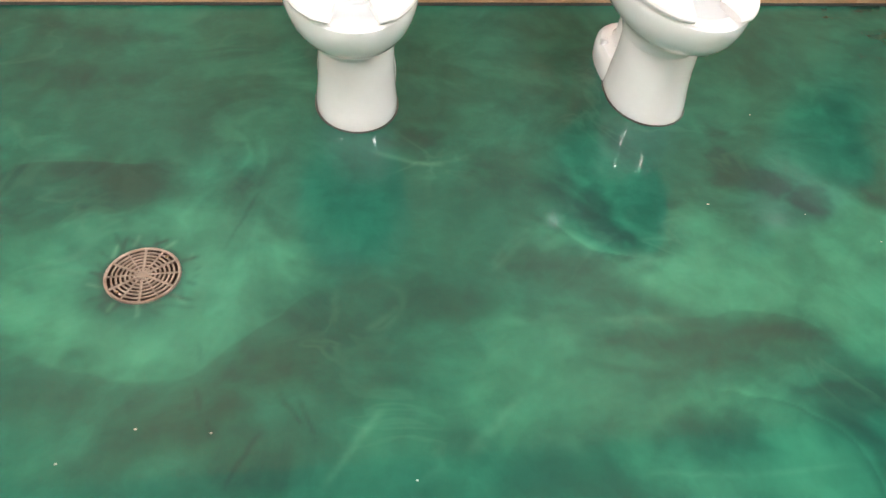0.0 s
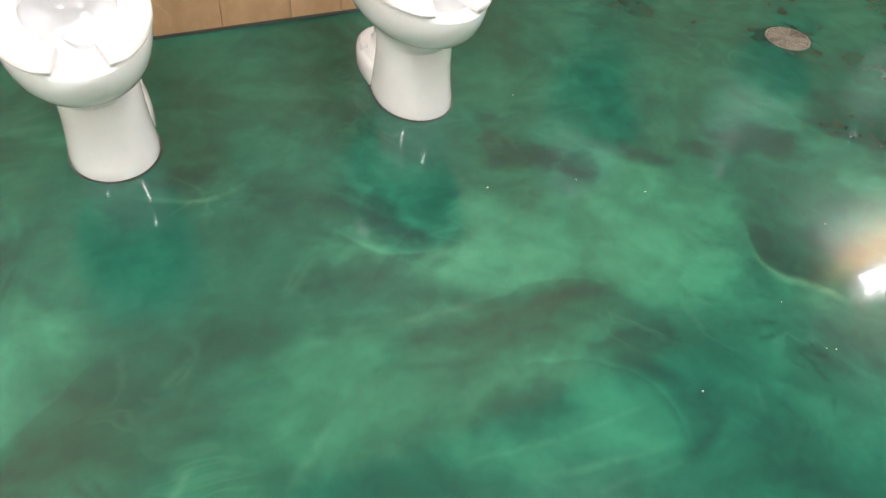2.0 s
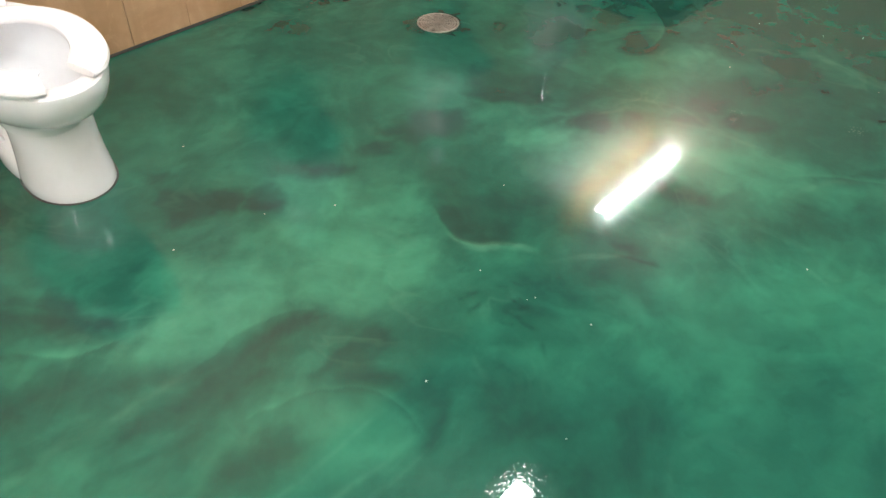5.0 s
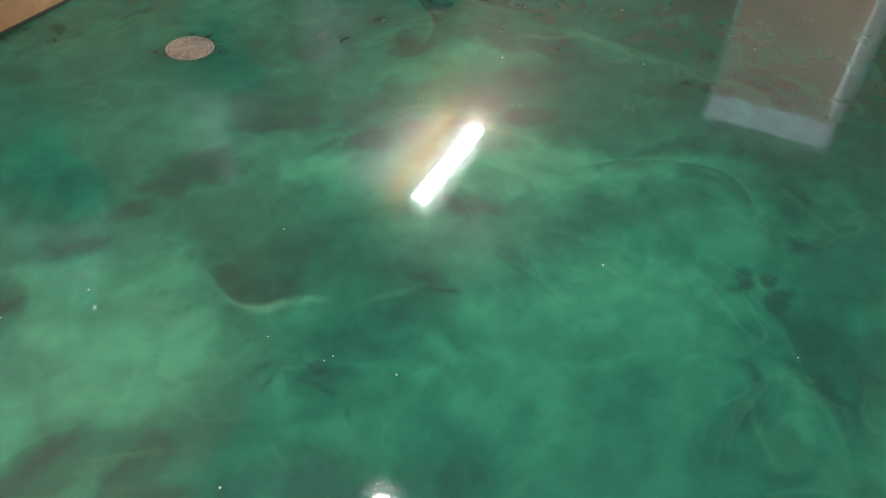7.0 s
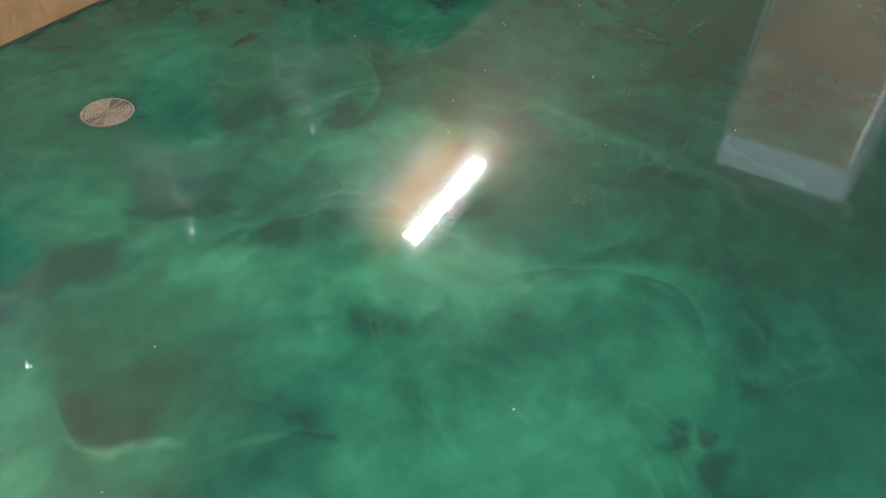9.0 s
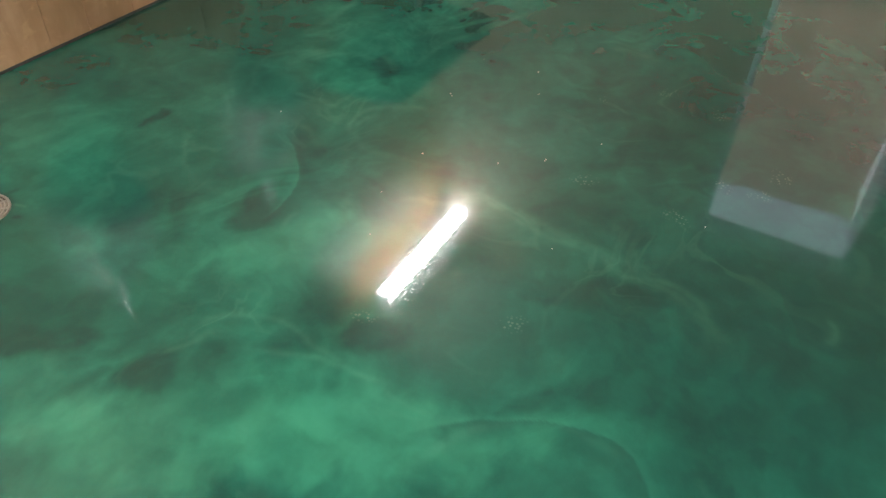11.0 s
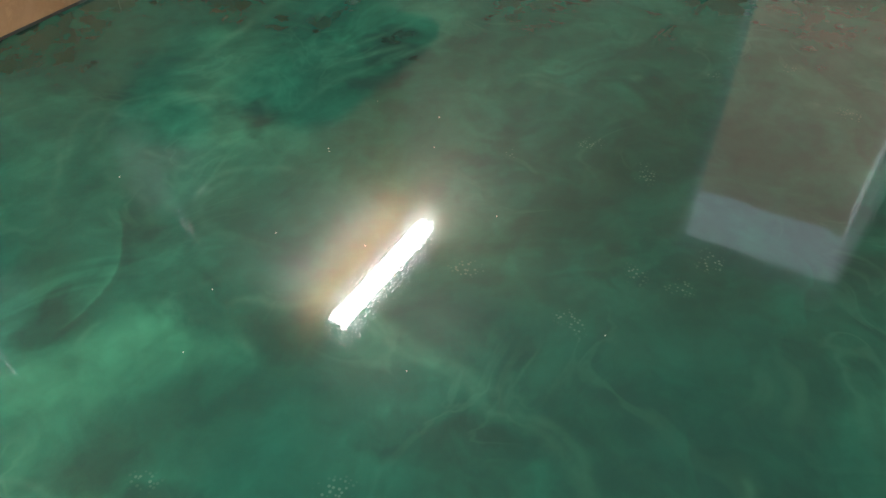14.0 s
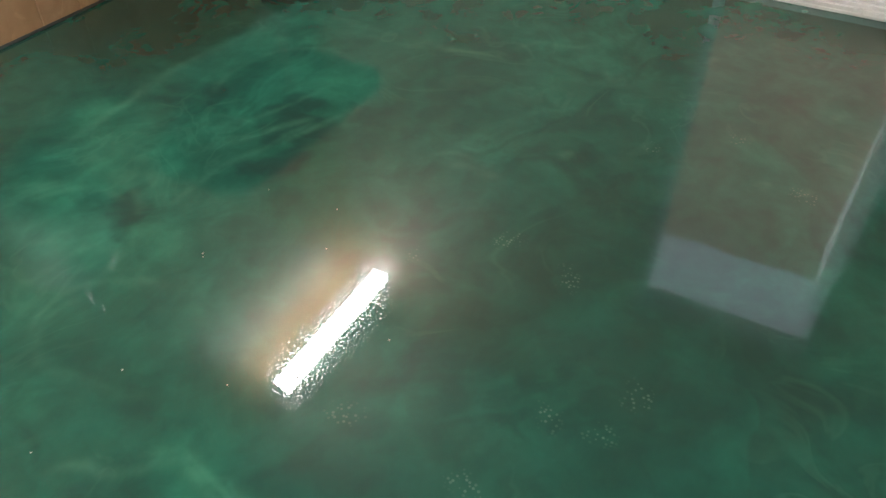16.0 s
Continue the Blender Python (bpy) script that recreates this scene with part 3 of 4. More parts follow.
    pool(0.25, 0.04, (1.11, 0.89), (1.19, 0.86), (1.33, 0.79), (1.40, 0.83), (1.31, 0.86), (1.18, 0.89))
    pool(-0.4, 0.05, (2.99, 0.42), (3.02, 0.26), (2.89, 0.17), (2.81, 0.32))
    pool(-0.4, 0.05, (2.56, 0.29), (2.75, 0.13), (2.64, 0.10), (2.53, 0.23))
    pool(-0.4, 0.08, (1.39, 0.31), (1.35, 0.23), (1.20, 0.19), (1.08, 0.28), (1.22, 0.37), (1.34, 0.37))
    vein(0.28, 0.01, (1.209, 0.169), (1.256, 0.210), (1.297, 0.224), (1.356, 0.198), (1.403, 0.145), (1.396, 0.092), (1.373, 0.040))
    pool(0.3, 0.07, (1.39, 0.56), (1.49, 0.47), (1.44, 0.40), (1.31, 0.43), (1.30, 0.53))
    pool(0.4, 0.06, (0.79, 0.90), (0.91, 0.86), (0.97, 0.78), (0.97, 0.70), (0.89, 0.70), (0.82, 0.79))
    pool(-0.3, 0.06, (1.66, 0.15), (1.77, 0.08), (1.71, -0.02), (1.58, 0.06), (1.57, 0.13))
    pool(-0.35, 0.03, (2.15, 0.56), (2.18, 0.52), (2.14, 0.50), (2.10, 0.53))
    pool(0.25, 0.05, (2.02, 1.66), (2.16, 1.57), (2.04, 1.36), (1.90, 1.49), (1.91, 1.58))
    pool(-0.3, 0.05, (2.58, 1.59), (2.74, 1.49), (2.50, 1.27), (2.36, 1.30), (2.41, 1.43))
    pool(0.5, 0.08, (1.28, 1.49), (1.42, 1.39), (1.55, 1.24), (1.54, 1.09), (1.41, 1.02), (1.28, 0.93), (1.20, 1.00), (1.06, 1.24))
    pool(-0.2, 0.06, (1.55, 1.10), (1.63, 1.08), (1.71, 1.05), (1.78, 0.95), (1.81, 0.83), (1.87, 0.70), (1.78, 0.61), (1.69, 0.69), (1.61, 0.77), (1.56, 0.83), (1.49, 0.94))
    pool(-0.4, 0.025, (1.71, 0.71), (1.79, 0.66), (1.78, 0.61), (1.77, 0.51), (1.72, 0.62))
    vein(0.8, 0.01, (1.496, 1.007), (1.487, 0.936), (1.525, 0.884), (1.563, 0.833), (1.588, 0.778))
    vein(0.4, 0.01, (1.581, 0.720), (1.651, 0.671), (1.710, 0.628), (1.743, 0.592))
    pool(0.25, 0.08, (1.37, 0.62), (1.42, 0.54), (1.38, 0.44), (1.28, 0.51))
    pool(-0.3, 0.08, (1.06, 1.02), (1.15, 0.84), (1.10, 0.76), (0.94, 1.06), (0.98, 1.11))
    pool(-0.55, 0.03, (1.59, 1.45), (1.67, 1.42), (1.65, 1.35), (1.59, 1.40))
    pool(-0.6, 0.03, (1.70, 1.49), (1.82, 1.48), (1.93, 1.45), (1.97, 1.31), (1.84, 1.33), (1.73, 1.41), (1.68, 1.44))
    pool(-0.6, 0.025, (2.08, 1.44), (2.18, 1.38), (2.21, 1.28), (2.23, 1.19), (2.16, 1.24), (2.08, 1.39))
    pool(-0.55, 0.03, (1.49, 1.46), (1.53, 1.38), (1.44, 1.46), (1.40, 1.51))
    pool(-0.5, 0.03, (2.14, 1.09), (2.28, 1.04), (2.23, 0.96), (2.14, 1.03))
    pool(-0.5, 0.03, (2.56, 0.73), (2.68, 0.65), (2.59, 0.57), (2.50, 0.66))
    pool(-0.5, 0.04, (2.86, 0.46), (2.98, 0.32), (2.91, 0.25), (2.82, 0.37))
    pool(-0.5, 0.035, (2.54, 0.30), (2.66, 0.18), (2.67, 0.11), (2.56, 0.21))
    fold(0.22, 0.08, 0.12, (2.380, -0.122), (2.509, -0.064), (2.601, 0.025), (2.571, 0.195), (2.463, 0.338), (2.333, 0.467))
    pool(-0.7, 0.015, (2.17, -0.07), (2.17, -0.10), (2.10, -0.12), (2.08, -0.09), (2.12, -0.07))
    pool(-0.8, 0.012, (2.16, -0.13), (2.15, -0.16), (2.12, -0.16), (2.11, -0.14))
    pool(-0.7, 0.015, (2.11, -0.18), (2.15, -0.23), (2.12, -0.23), (2.09, -0.19))
    pool(-0.7, 0.02, (2.36, -0.17), (2.44, -0.28), (2.42, -0.32), (2.32, -0.23), (2.31, -0.18))
    vein(0.5, 0.009, (2.411, -0.083), (2.369, -0.124), (2.369, -0.149))
    pool(-0.6, 0.015, (2.41, -0.07), (2.40, -0.14), (2.37, -0.14), (2.38, -0.11))
    pool(-0.3, 0.12, (2.15, -0.24), (2.32, -0.50), (1.86, -0.51), (1.85, -0.42), (1.95, -0.33), (2.06, -0.26))
    fold(0.15, 0.1, 0.08, (2.071, -0.176), (1.978, -0.252), (1.881, -0.300), (1.790, -0.366), (1.689, -0.416))
    pool(-0.6, 0.02, (1.88, -0.14), (1.87, -0.17), (1.79, -0.18), (1.78, -0.15))
    pool(-0.4, 0.04, (1.74, -0.13), (1.77, -0.17), (1.64, -0.18), (1.62, -0.14))
    vein(0.25, 0.012, (1.783, -0.171), (1.722, -0.204), (1.666, -0.235), (1.630, -0.273))
    vein(0.18, 0.01, (1.942, 0.524), (1.907, 0.462), (1.879, 0.390))
    vein(0.2, 0.009, (2.029, 0.228), (2.003, 0.154))
    pool(0.2, 0.12, (1.80, 0.43), (1.96, 0.27), (1.99, 0.07), (1.91, -0.09), (1.66, -0.11), (1.49, 0.11), (1.56, 0.33))
    crack(0.14, (1.391, 0.870), (1.424, 0.857))
    crack(0.14, (1.336, 0.813), (1.373, 0.789))
    crack(0.14, (1.312, 0.766), (1.346, 0.762))
    crack(0.14, (1.397, 0.711), (1.423, 0.693))
    crack(0.14, (1.381, 0.679), (1.412, 0.665))
    crack(0.14, (1.457, 0.760), (1.461, 0.718))
    crack(0.14, (1.692, 0.168), (1.740, 0.157))
    crack(0.14, (1.669, 0.022), (1.696, 0.005))
    crack(0.14, (1.631, -0.054), (1.662, -0.070))
    crack(0.14, (1.789, 0.255), (1.818, 0.238))
    crack(0.14, (1.660, 0.069), (1.693, 0.053))
    pool(-0.55, 0.03, (2.15, 1.06), (2.24, 1.07), (2.28, 0.99), (2.21, 0.95), (2.15, 1.02))
    pool(-0.5, 0.03, (1.86, 1.44), (1.94, 1.45), (1.99, 1.33), (1.92, 1.32), (1.83, 1.38))
    pool(-0.45, 0.03, (1.69, 1.46), (1.80, 1.44), (1.86, 1.32), (1.77, 1.32), (1.68, 1.39))
    pool(-0.5, 0.03, (2.09, 1.47), (2.18, 1.37), (2.26, 1.25), (2.21, 1.21), (2.08, 1.42))
    pool(-0.55, 0.03, (2.72, 1.23), (2.85, 1.24), (2.94, 1.18), (2.85, 1.15), (2.73, 1.17))
    pool(-0.5, 0.03, (2.57, 0.29), (2.64, 0.17), (2.58, 0.16), (2.54, 0.25))
    pool(-0.35, 0.05, (2.93, 0.47), (3.05, 0.33), (2.93, 0.24), (2.86, 0.35))
    pool(-0.7, 0.025, (2.28, -0.16), (2.36, -0.18), (2.44, -0.28), (2.40, -0.30), (2.32, -0.24))
    pool(-0.55, 0.03, (2.55, -0.17), (2.64, -0.28), (2.56, -0.31), (2.49, -0.26))
    vein(0.4, 0.012, (2.608, -0.122), (2.525, -0.195), (2.461, -0.285), (2.437, -0.337))
    vein(0.3, 0.016, (2.300, 0.390), (2.405, 0.346), (2.494, 0.289), (2.548, 0.216), (2.580, 0.135), (2.549, -0.023))
    pool(-0.6, 0.025, (2.09, -0.16), (2.15, -0.23), (2.09, -0.23), (2.05, -0.17))
    pool(-0.35, 0.03, (2.96, 1.88), (3.08, 1.82), (3.03, 1.78), (2.94, 1.83))
    vein(0.2, 0.016, (2.982, 1.658), (2.863, 1.550), (2.798, 1.415), (2.830, 1.299))
    vein(0.25, 0.018, (3.242, 0.720), (3.144, 0.554), (3.132, 0.394), (3.130, 0.226))
    pool(0.35, 0.06, (1.87, 0.84), (1.97, 0.76), (2.07, 0.70), (1.95, 0.68), (1.81, 0.78))
    pool(-0.35, 0.04, (2.07, 0.70), (2.13, 0.64), (2.15, 0.50), (2.08, 0.55), (2.04, 0.65))
    pool(-0.6, 0.02, (2.75, 1.26), (2.80, 1.27), (2.87, 1.26), (2.92, 1.22), (2.82, 1.17), (2.74, 1.16), (2.74, 1.22))
    pool(-0.65, 0.025, (2.93, 1.86), (3.07, 1.83), (3.07, 1.77), (2.96, 1.79))
    pool(-0.35, 0.05, (2.62, 1.45), (2.78, 1.44), (2.62, 1.27), (2.53, 1.31))
    pool(-0.5, 0.03, (2.42, 0.87), (2.48, 0.84), (2.50, 0.81), (2.44, 0.77), (2.41, 0.84))
    pool(-0.6, 0.035, (2.15, 1.08), (2.20, 1.08), (2.26, 1.07), (2.27, 0.99), (2.22, 0.96), (2.16, 1.00))
    pool(-0.45, 0.04, (2.53, 0.69), (2.66, 0.63), (2.61, 0.57), (2.52, 0.63))
    pool(-0.45, 0.04, (2.91, 0.44), (2.98, 0.34), (2.93, 0.29), (2.86, 0.38))
    pool(-0.6, 0.03, (2.58, 0.28), (2.63, 0.24), (2.65, 0.16), (2.60, 0.17), (2.56, 0.25))
    pool(0.5, 0.06, (2.01, 1.24), (2.13, 1.05), (2.22, 0.95), (2.31, 0.93), (2.44, 0.77), (2.46, 0.68), (2.46, 0.56), (2.44, 0.43), (2.44, 0.32), (2.53, 0.23), (2.59, 0.13), (2.47, 0.08), (1.88, 1.05))
    vein(0.28, 0.03, (3.197, 0.598), (3.164, 0.441), (3.138, 0.265), (3.107, 0.115), (3.082, 0.005), (3.030, -0.052), (2.937, -0.129))
    pool(-0.3, 0.08, (2.81, 0.37), (3.03, 0.16), (3.03, 0.02), (2.85, -0.01), (2.70, 0.17), (2.72, 0.36))
    pool(-0.45, 0.06, (3.10, -0.10), (3.10, -0.24), (3.03, -0.31), (2.72, -0.35), (2.63, -0.19), (2.85, -0.14))
    vein(0.3, 0.02, (3.493, 1.372), (3.578, 1.335), (3.568, 1.185))
    vein(0.25, 0.02, (3.369, 1.821), (3.158, 1.650), (3.027, 1.481))
    vein(0.3, 0.012, (2.359, 1.034), (2.422, 1.006), (2.471, 0.962), (2.492, 0.858), (2.473, 0.725), (2.461, 0.621))
    vein(0.25, 0.012, (2.761, 1.085), (2.862, 1.108), (2.943, 1.051))
    vein(0.25, 0.012, (2.266, 1.063), (2.337, 1.012), (2.403, 0.970))
    pool(0.3, 0.06, (2.43, 1.58), (2.51, 1.41), (2.40, 1.30), (2.37, 1.46))
    pool(0.25, 0.07, (2.84, 1.15), (2.98, 1.00), (2.83, 0.85), (2.65, 0.93), (2.69, 1.08))
    pool(-0.4, 0.05, (2.41, 1.09), (2.56, 1.16), (2.52, 1.06), (2.43, 1.03))
    pool(0.25, 0.08, (2.72, 2.20), (2.93, 1.91), (2.79, 1.73), (2.63, 1.77), (2.53, 1.93))
    pool(-0.3, 0.06, (2.26, 1.56), (2.34, 1.43), (2.28, 1.24), (2.20, 1.23), (2.12, 1.36))
    fold(0.3, 0.07, 0.1, (3.174, 1.424), (3.098, 1.287), (2.971, 1.177), (2.827, 1.156), (2.730, 1.170))
    pool(-0.4, 0.04, (2.74, 1.24), (2.86, 1.24), (3.00, 1.22), (3.07, 1.27), (2.97, 1.20), (2.83, 1.17), (2.73, 1.17))
    vein(0.22, 0.016, (3.298, 1.648), (3.236, 1.476), (3.220, 1.349), (3.141, 1.230))
    vein(0.3, 0.014, (3.298, 1.648), (3.510, 1.799), (3.635, 1.733), (3.749, 1.584))
    pool(-0.6, 0.03, (3.76, 1.46), (3.82, 1.45), (3.75, 1.28), (3.67, 1.32))
    pool(-0.5, 0.03, (4.19, 1.27), (4.33, 1.27), (4.37, 1.13), (4.24, 1.11))
    vein(0.4, 0.018, (3.789, 1.280), (4.050, 1.279), (4.181, 1.222), (4.386, 1.177))
    vein(0.3, 0.014, (4.222, 1.398), (4.346, 1.327), (4.582, 1.266))
    vein(0.35, 0.02, (3.121, 0.448), (3.164, 0.337), (3.128, 0.274), (3.091, 0.214), (3.134, 0.112), (3.123, 0.016), (3.058, -0.037), (2.956, -0.051))
    pool(-0.35, 0.05, (2.52, 0.93), (2.70, 0.81), (2.70, 0.69), (2.59, 0.74), (2.50, 0.87))
    pool(0.35, 0.06, (2.54, 1.23), (2.67, 1.17), (2.78, 1.12), (2.92, 1.02), (2.99, 0.88), (2.97, 0.73), (2.92, 0.69), (2.82, 0.80), (2.71, 0.95), (2.58, 1.07), (2.41, 1.06))
    pool(-0.45, 0.035, (2.90, 0.42), (2.97, 0.33), (2.94, 0.30), (2.88, 0.39))
    pool(-0.4, 0.03, (3.00, 0.86), (3.06, 0.84), (3.02, 0.72), (2.99, 0.78))
    pool(-0.35, 0.06, (3.28, 0.28), (3.37, 0.21), (3.27, 0.17), (3.22, 0.23))
    pool(-0.3, 0.06, (3.09, 0.34), (3.06, 0.15), (3.06, 0.03), (2.92, 0.02), (2.84, 0.15), (2.90, 0.32))
    fold(0.1, 0.12, 0.0, (3.293, -0.156), (3.199, -0.196), (3.127, -0.231), (3.046, -0.263))
    vein(0.25, 0.015, (3.217, -0.306), (3.170, -0.327), (3.102, -0.309))
    pool(0.2, 0.06, (2.89, 0.60), (2.97, 0.51), (2.94, 0.43), (2.87, 0.50))
    vein(0.2, 0.014, (4.338, 0.778), (4.428, 0.709), (4.389, 0.585), (4.357, 0.531))
    pool(-0.5, 0.025, (4.39, 1.34), (4.50, 1.31), (4.45, 1.17), (4.36, 1.24))
    pool(-0.5, 0.025, (4.17, 1.31), (4.30, 1.28), (4.27, 1.21), (4.15, 1.25))
    pool(-0.42, 0.03, (4.00, 1.28), (4.15, 1.17), (4.22, 1.12), (4.08, 1.10), (4.00, 1.22))
    vein(0.45, 0.022, (4.144, 1.226), (4.281, 1.177), (4.409, 1.135), (4.535, 1.107))
    vein(0.3, 0.012, (4.225, 1.500), (4.247, 1.424), (4.244, 1.339))
    vein(0.45, 0.03, (4.982, 1.750), (5.007, 1.491), (4.989, 1.271), (4.992, 1.074), (5.026, 0.902))
    vein(0.3, 0.018, (5.104, 0.846), (5.244, 0.768), (5.231, 0.648), (5.295, 0.582))
    vein(0.35, 0.018, (3.510, 1.671), (3.651, 1.664), (3.738, 1.580))
    vein(0.3, 0.02, (3.809, 1.452), (3.757, 1.355), (3.704, 1.322))
    vein(0.25, 0.02, (5.146, 0.484), (5.025, 0.411), (5.077, 0.357))
    vein(0.25, 0.02, (3.240, 1.179), (3.305, 1.221), (3.369, 1.220), (3.428, 1.180))
    vein(0.35, 0.018, (3.011, 0.913), (3.075, 0.861), (3.122, 0.758), (3.200, 0.700), (3.183, 0.625), (3.172, 0.544))
    vein(0.25, 0.03, (4.354, 0.706), (4.365, 0.597), (4.342, 0.521))
    pool(0.35, 0.08, (3.89, 1.83), (4.07, 1.85), (4.17, 1.75), (4.00, 1.49), (3.94, 1.36), (3.79, 1.46), (3.77, 1.66))
    pool(0.3, 0.07, (3.61, 1.62), (3.72, 1.47), (3.66, 1.23), (3.54, 1.31), (3.48, 1.50))
    pool(-0.55, 0.03, (3.95, -0.37), (4.02, -0.43), (3.90, -0.45), (3.79, -0.43), (3.81, -0.38))
    fold(0.15, 0.1, 0.03, (3.918, -0.184), (3.918, -0.282), (3.853, -0.316), (3.753, -0.304), (3.641, -0.333))
    pool(-0.35, 0.06, (3.94, 0.37), (3.94, 0.21), (3.90, 0.13), (3.83, 0.26), (3.86, 0.42))
    pool(-0.3, 0.08, (3.38, 0.48), (3.53, 0.39), (3.45, 0.25), (3.29, 0.31), (3.26, 0.43))
    pool(-0.3, 0.1, (3.70, -0.10), (3.79, -0.20), (3.62, -0.30), (3.54, -0.14))
    pool(-0.35, 0.08, (3.33, 0.95), (3.28, 0.79), (3.22, 0.69), (3.18, 0.79), (3.23, 0.94))
    pool(0.38, 0.12, (1.51, 0.72), (1.86, 0.58), (2.16, 0.26), (2.08, -0.02), (1.79, -0.15), (1.62, 0.05), (1.35, 0.53))
    # broad dark patch: falloff of light painted into the pigment
    pool(-0.32, 0.12, (3.19, 0.14), (3.36, -0.45), (1.95, -0.54), (1.85, -0.36), (2.20, -0.24), (2.53, -0.10))
    pool(0.22, 0.06, (4.55, 1.88), (4.87, 1.73), (4.79, 1.24), (4.63, 1.09), (4.31, 1.12), (4.00, 1.25), (4.01, 1.50))
    pool(0.25, 0.06, (3.59, 1.74), (3.85, 1.79), (4.08, 1.68), (3.98, 1.42), (3.79, 1.40), (3.62, 1.52))
    # shade near the panelled wall, painted as two faint dark pools
    pool(-0.16, 0.1, (3.88, 2.52), (4.29, 2.54), (4.73, 2.32), (4.91, 2.00), (4.28, 1.97), (3.86, 1.91), (3.47, 1.78), (3.42, 1.87))
    pool(-0.15, 0.1, (2.98, 2.46), (3.54, 2.42), (4.07, 2.31), (4.19, 2.03), (3.73, 1.94), (3.29, 2.13), (2.85, 2.26))
    # wide pools that paint dimmer light into the eastern floor
    pool(-0.14, 0.12, (3.12, 1.22), (3.86, 0.57), (2.58, 0.16), (2.43, 0.36), (2.60, 0.71))
    pool(-0.3, 0.12, (3.32, -0.08), (3.27, -0.28), (3.45, -0.44), (2.97, -0.53), (2.77, -0.19))
    pool(-0.28, 0.15, (4.11, 0.76), (4.71, 0.28), (4.59, -0.36), (2.87, -0.52), (2.69, -0.23), (3.04, 0.07), (3.51, 0.41))
    vein(0.3, 0.022, (4.710, 0.210), (4.747, 0.196), (4.762, 0.175))
    vein(0.3, 0.022, (4.895, -0.043), (4.933, -0.059), (4.949, -0.081))
    vein(0.3, 0.022, (5.353, -0.332), (5.399, -0.353), (5.416, -0.376))
    vein(0.3, 0.022, (4.685, -0.262), (4.719, -0.279), (4.732, -0.298))
    vein(0.3, 0.022, (3.885, 1.304), (3.912, 1.299), (3.926, 1.281))
    vein(0.3, 0.022, (5.040, 0.424), (5.084, 0.410), (5.101, 0.387))
    vein(0.3, 0.022, (4.667, -0.148), (4.701, -0.164), (4.715, -0.184))
    vein(0.3, 0.022, (5.166, -0.292), (5.209, -0.312), (5.225, -0.334))
    vein(0.3, 0.022, (4.539, 0.404), (4.574, 0.392), (4.589, 0.372))
    vein(0.3, 0.022, (5.344, 0.175), (5.393, 0.158), (5.412, 0.134))
    vein(0.3, 0.022, (5.519, -0.180), (5.570, -0.201), (5.589, -0.225))
    pool(0.5, 0.03, (2.89, 1.10), (2.96, 1.02), (2.98, 0.92), (2.98, 0.81), (2.96, 0.73), (2.93, 0.67), (2.78, 0.93))
    pool(0.42, 0.03, (3.17, 0.76), (3.21, 0.71), (3.21, 0.66), (3.18, 0.58), (3.17, 0.52), (3.12, 0.46), (3.15, 0.37), (3.14, 0.29), (3.01, 0.53), (3.09, 0.64))
    pool(-0.35, 0.03, (3.01, 0.87), (3.10, 0.84), (3.17, 0.77), (3.11, 0.68), (3.04, 0.58), (2.99, 0.56), (2.95, 0.68), (2.99, 0.79))
    vein(0.4, 0.016, (2.926, 1.089), (2.964, 0.994), (2.985, 0.914), (2.979, 0.790), (2.950, 0.702))
    vein(0.35, 0.014, (3.150, 0.771), (3.209, 0.712), (3.194, 0.620), (3.175, 0.528), (3.124, 0.472))
    vein(0.3, 0.018, (3.237, 1.195), (3.326, 1.258), (3.430, 1.249), (3.520, 1.135), (3.556, 1.028))
    vein(0.25, 0.018, (3.237, 1.195), (3.206, 1.081), (3.254, 0.927), (3.293, 0.823))
    vein(0.35, 0.02, (3.413, 1.564), (3.552, 1.690), (3.662, 1.672), (3.753, 1.601))
    vein(0.3, 0.016, (3.405, 1.553), (3.387, 1.417), (3.378, 1.340))
    vein(0.4, 0.03, (3.810, 1.793), (4.055, 1.792), (4.366, 1.822), (4.642, 1.811), (4.865, 1.729))
    vein(0.45, 0.022, (4.911, 1.536), (4.957, 1.243), (5.000, 1.015), (5.052, 0.824))
    vein(0.3, 0.02, (4.257, 1.588), (4.469, 1.638), (4.700, 1.604), (4.786, 1.449), (4.732, 1.257))
    pool(-0.45, 0.02, (4.31, 1.65), (4.41, 1.67), (4.30, 1.51), (4.22, 1.51))
    vein(0.3, 0.02, (3.195, 1.648), (3.421, 1.849), (3.511, 1.785), (3.476, 1.541))
    vein(0.35, 0.02, (3.599, 1.646), (3.754, 1.561), (3.752, 1.403))
    pool(-0.45, 0.02, (3.77, 1.46), (3.81, 1.39), (3.62, 1.23), (3.57, 1.27))
    pool(-0.45, 0.02, (4.28, 1.36), (4.37, 1.34), (4.40, 1.27), (4.32, 1.21), (4.21, 1.27))
    vein(0.45, 0.02, (4.026, 1.388), (4.184, 1.304), (4.394, 1.183))
    pool(0.5, 0.05, (2.08, 1.09), (2.24, 0.98), (2.37, 0.87), (2.46, 0.73), (2.45, 0.63), (2.46, 0.53), (2.40, 0.41), (2.03, 1.01))
    vein(0.35, 0.012, (2.368, 0.889), (2.402, 0.822), (2.453, 0.754), (2.457, 0.661), (2.465, 0.515))
    pool(-0.35, 0.06, (2.95, 0.37), (3.06, 0.24), (3.11, 0.04), (3.06, -0.01), (2.89, 0.17), (2.86, 0.37))
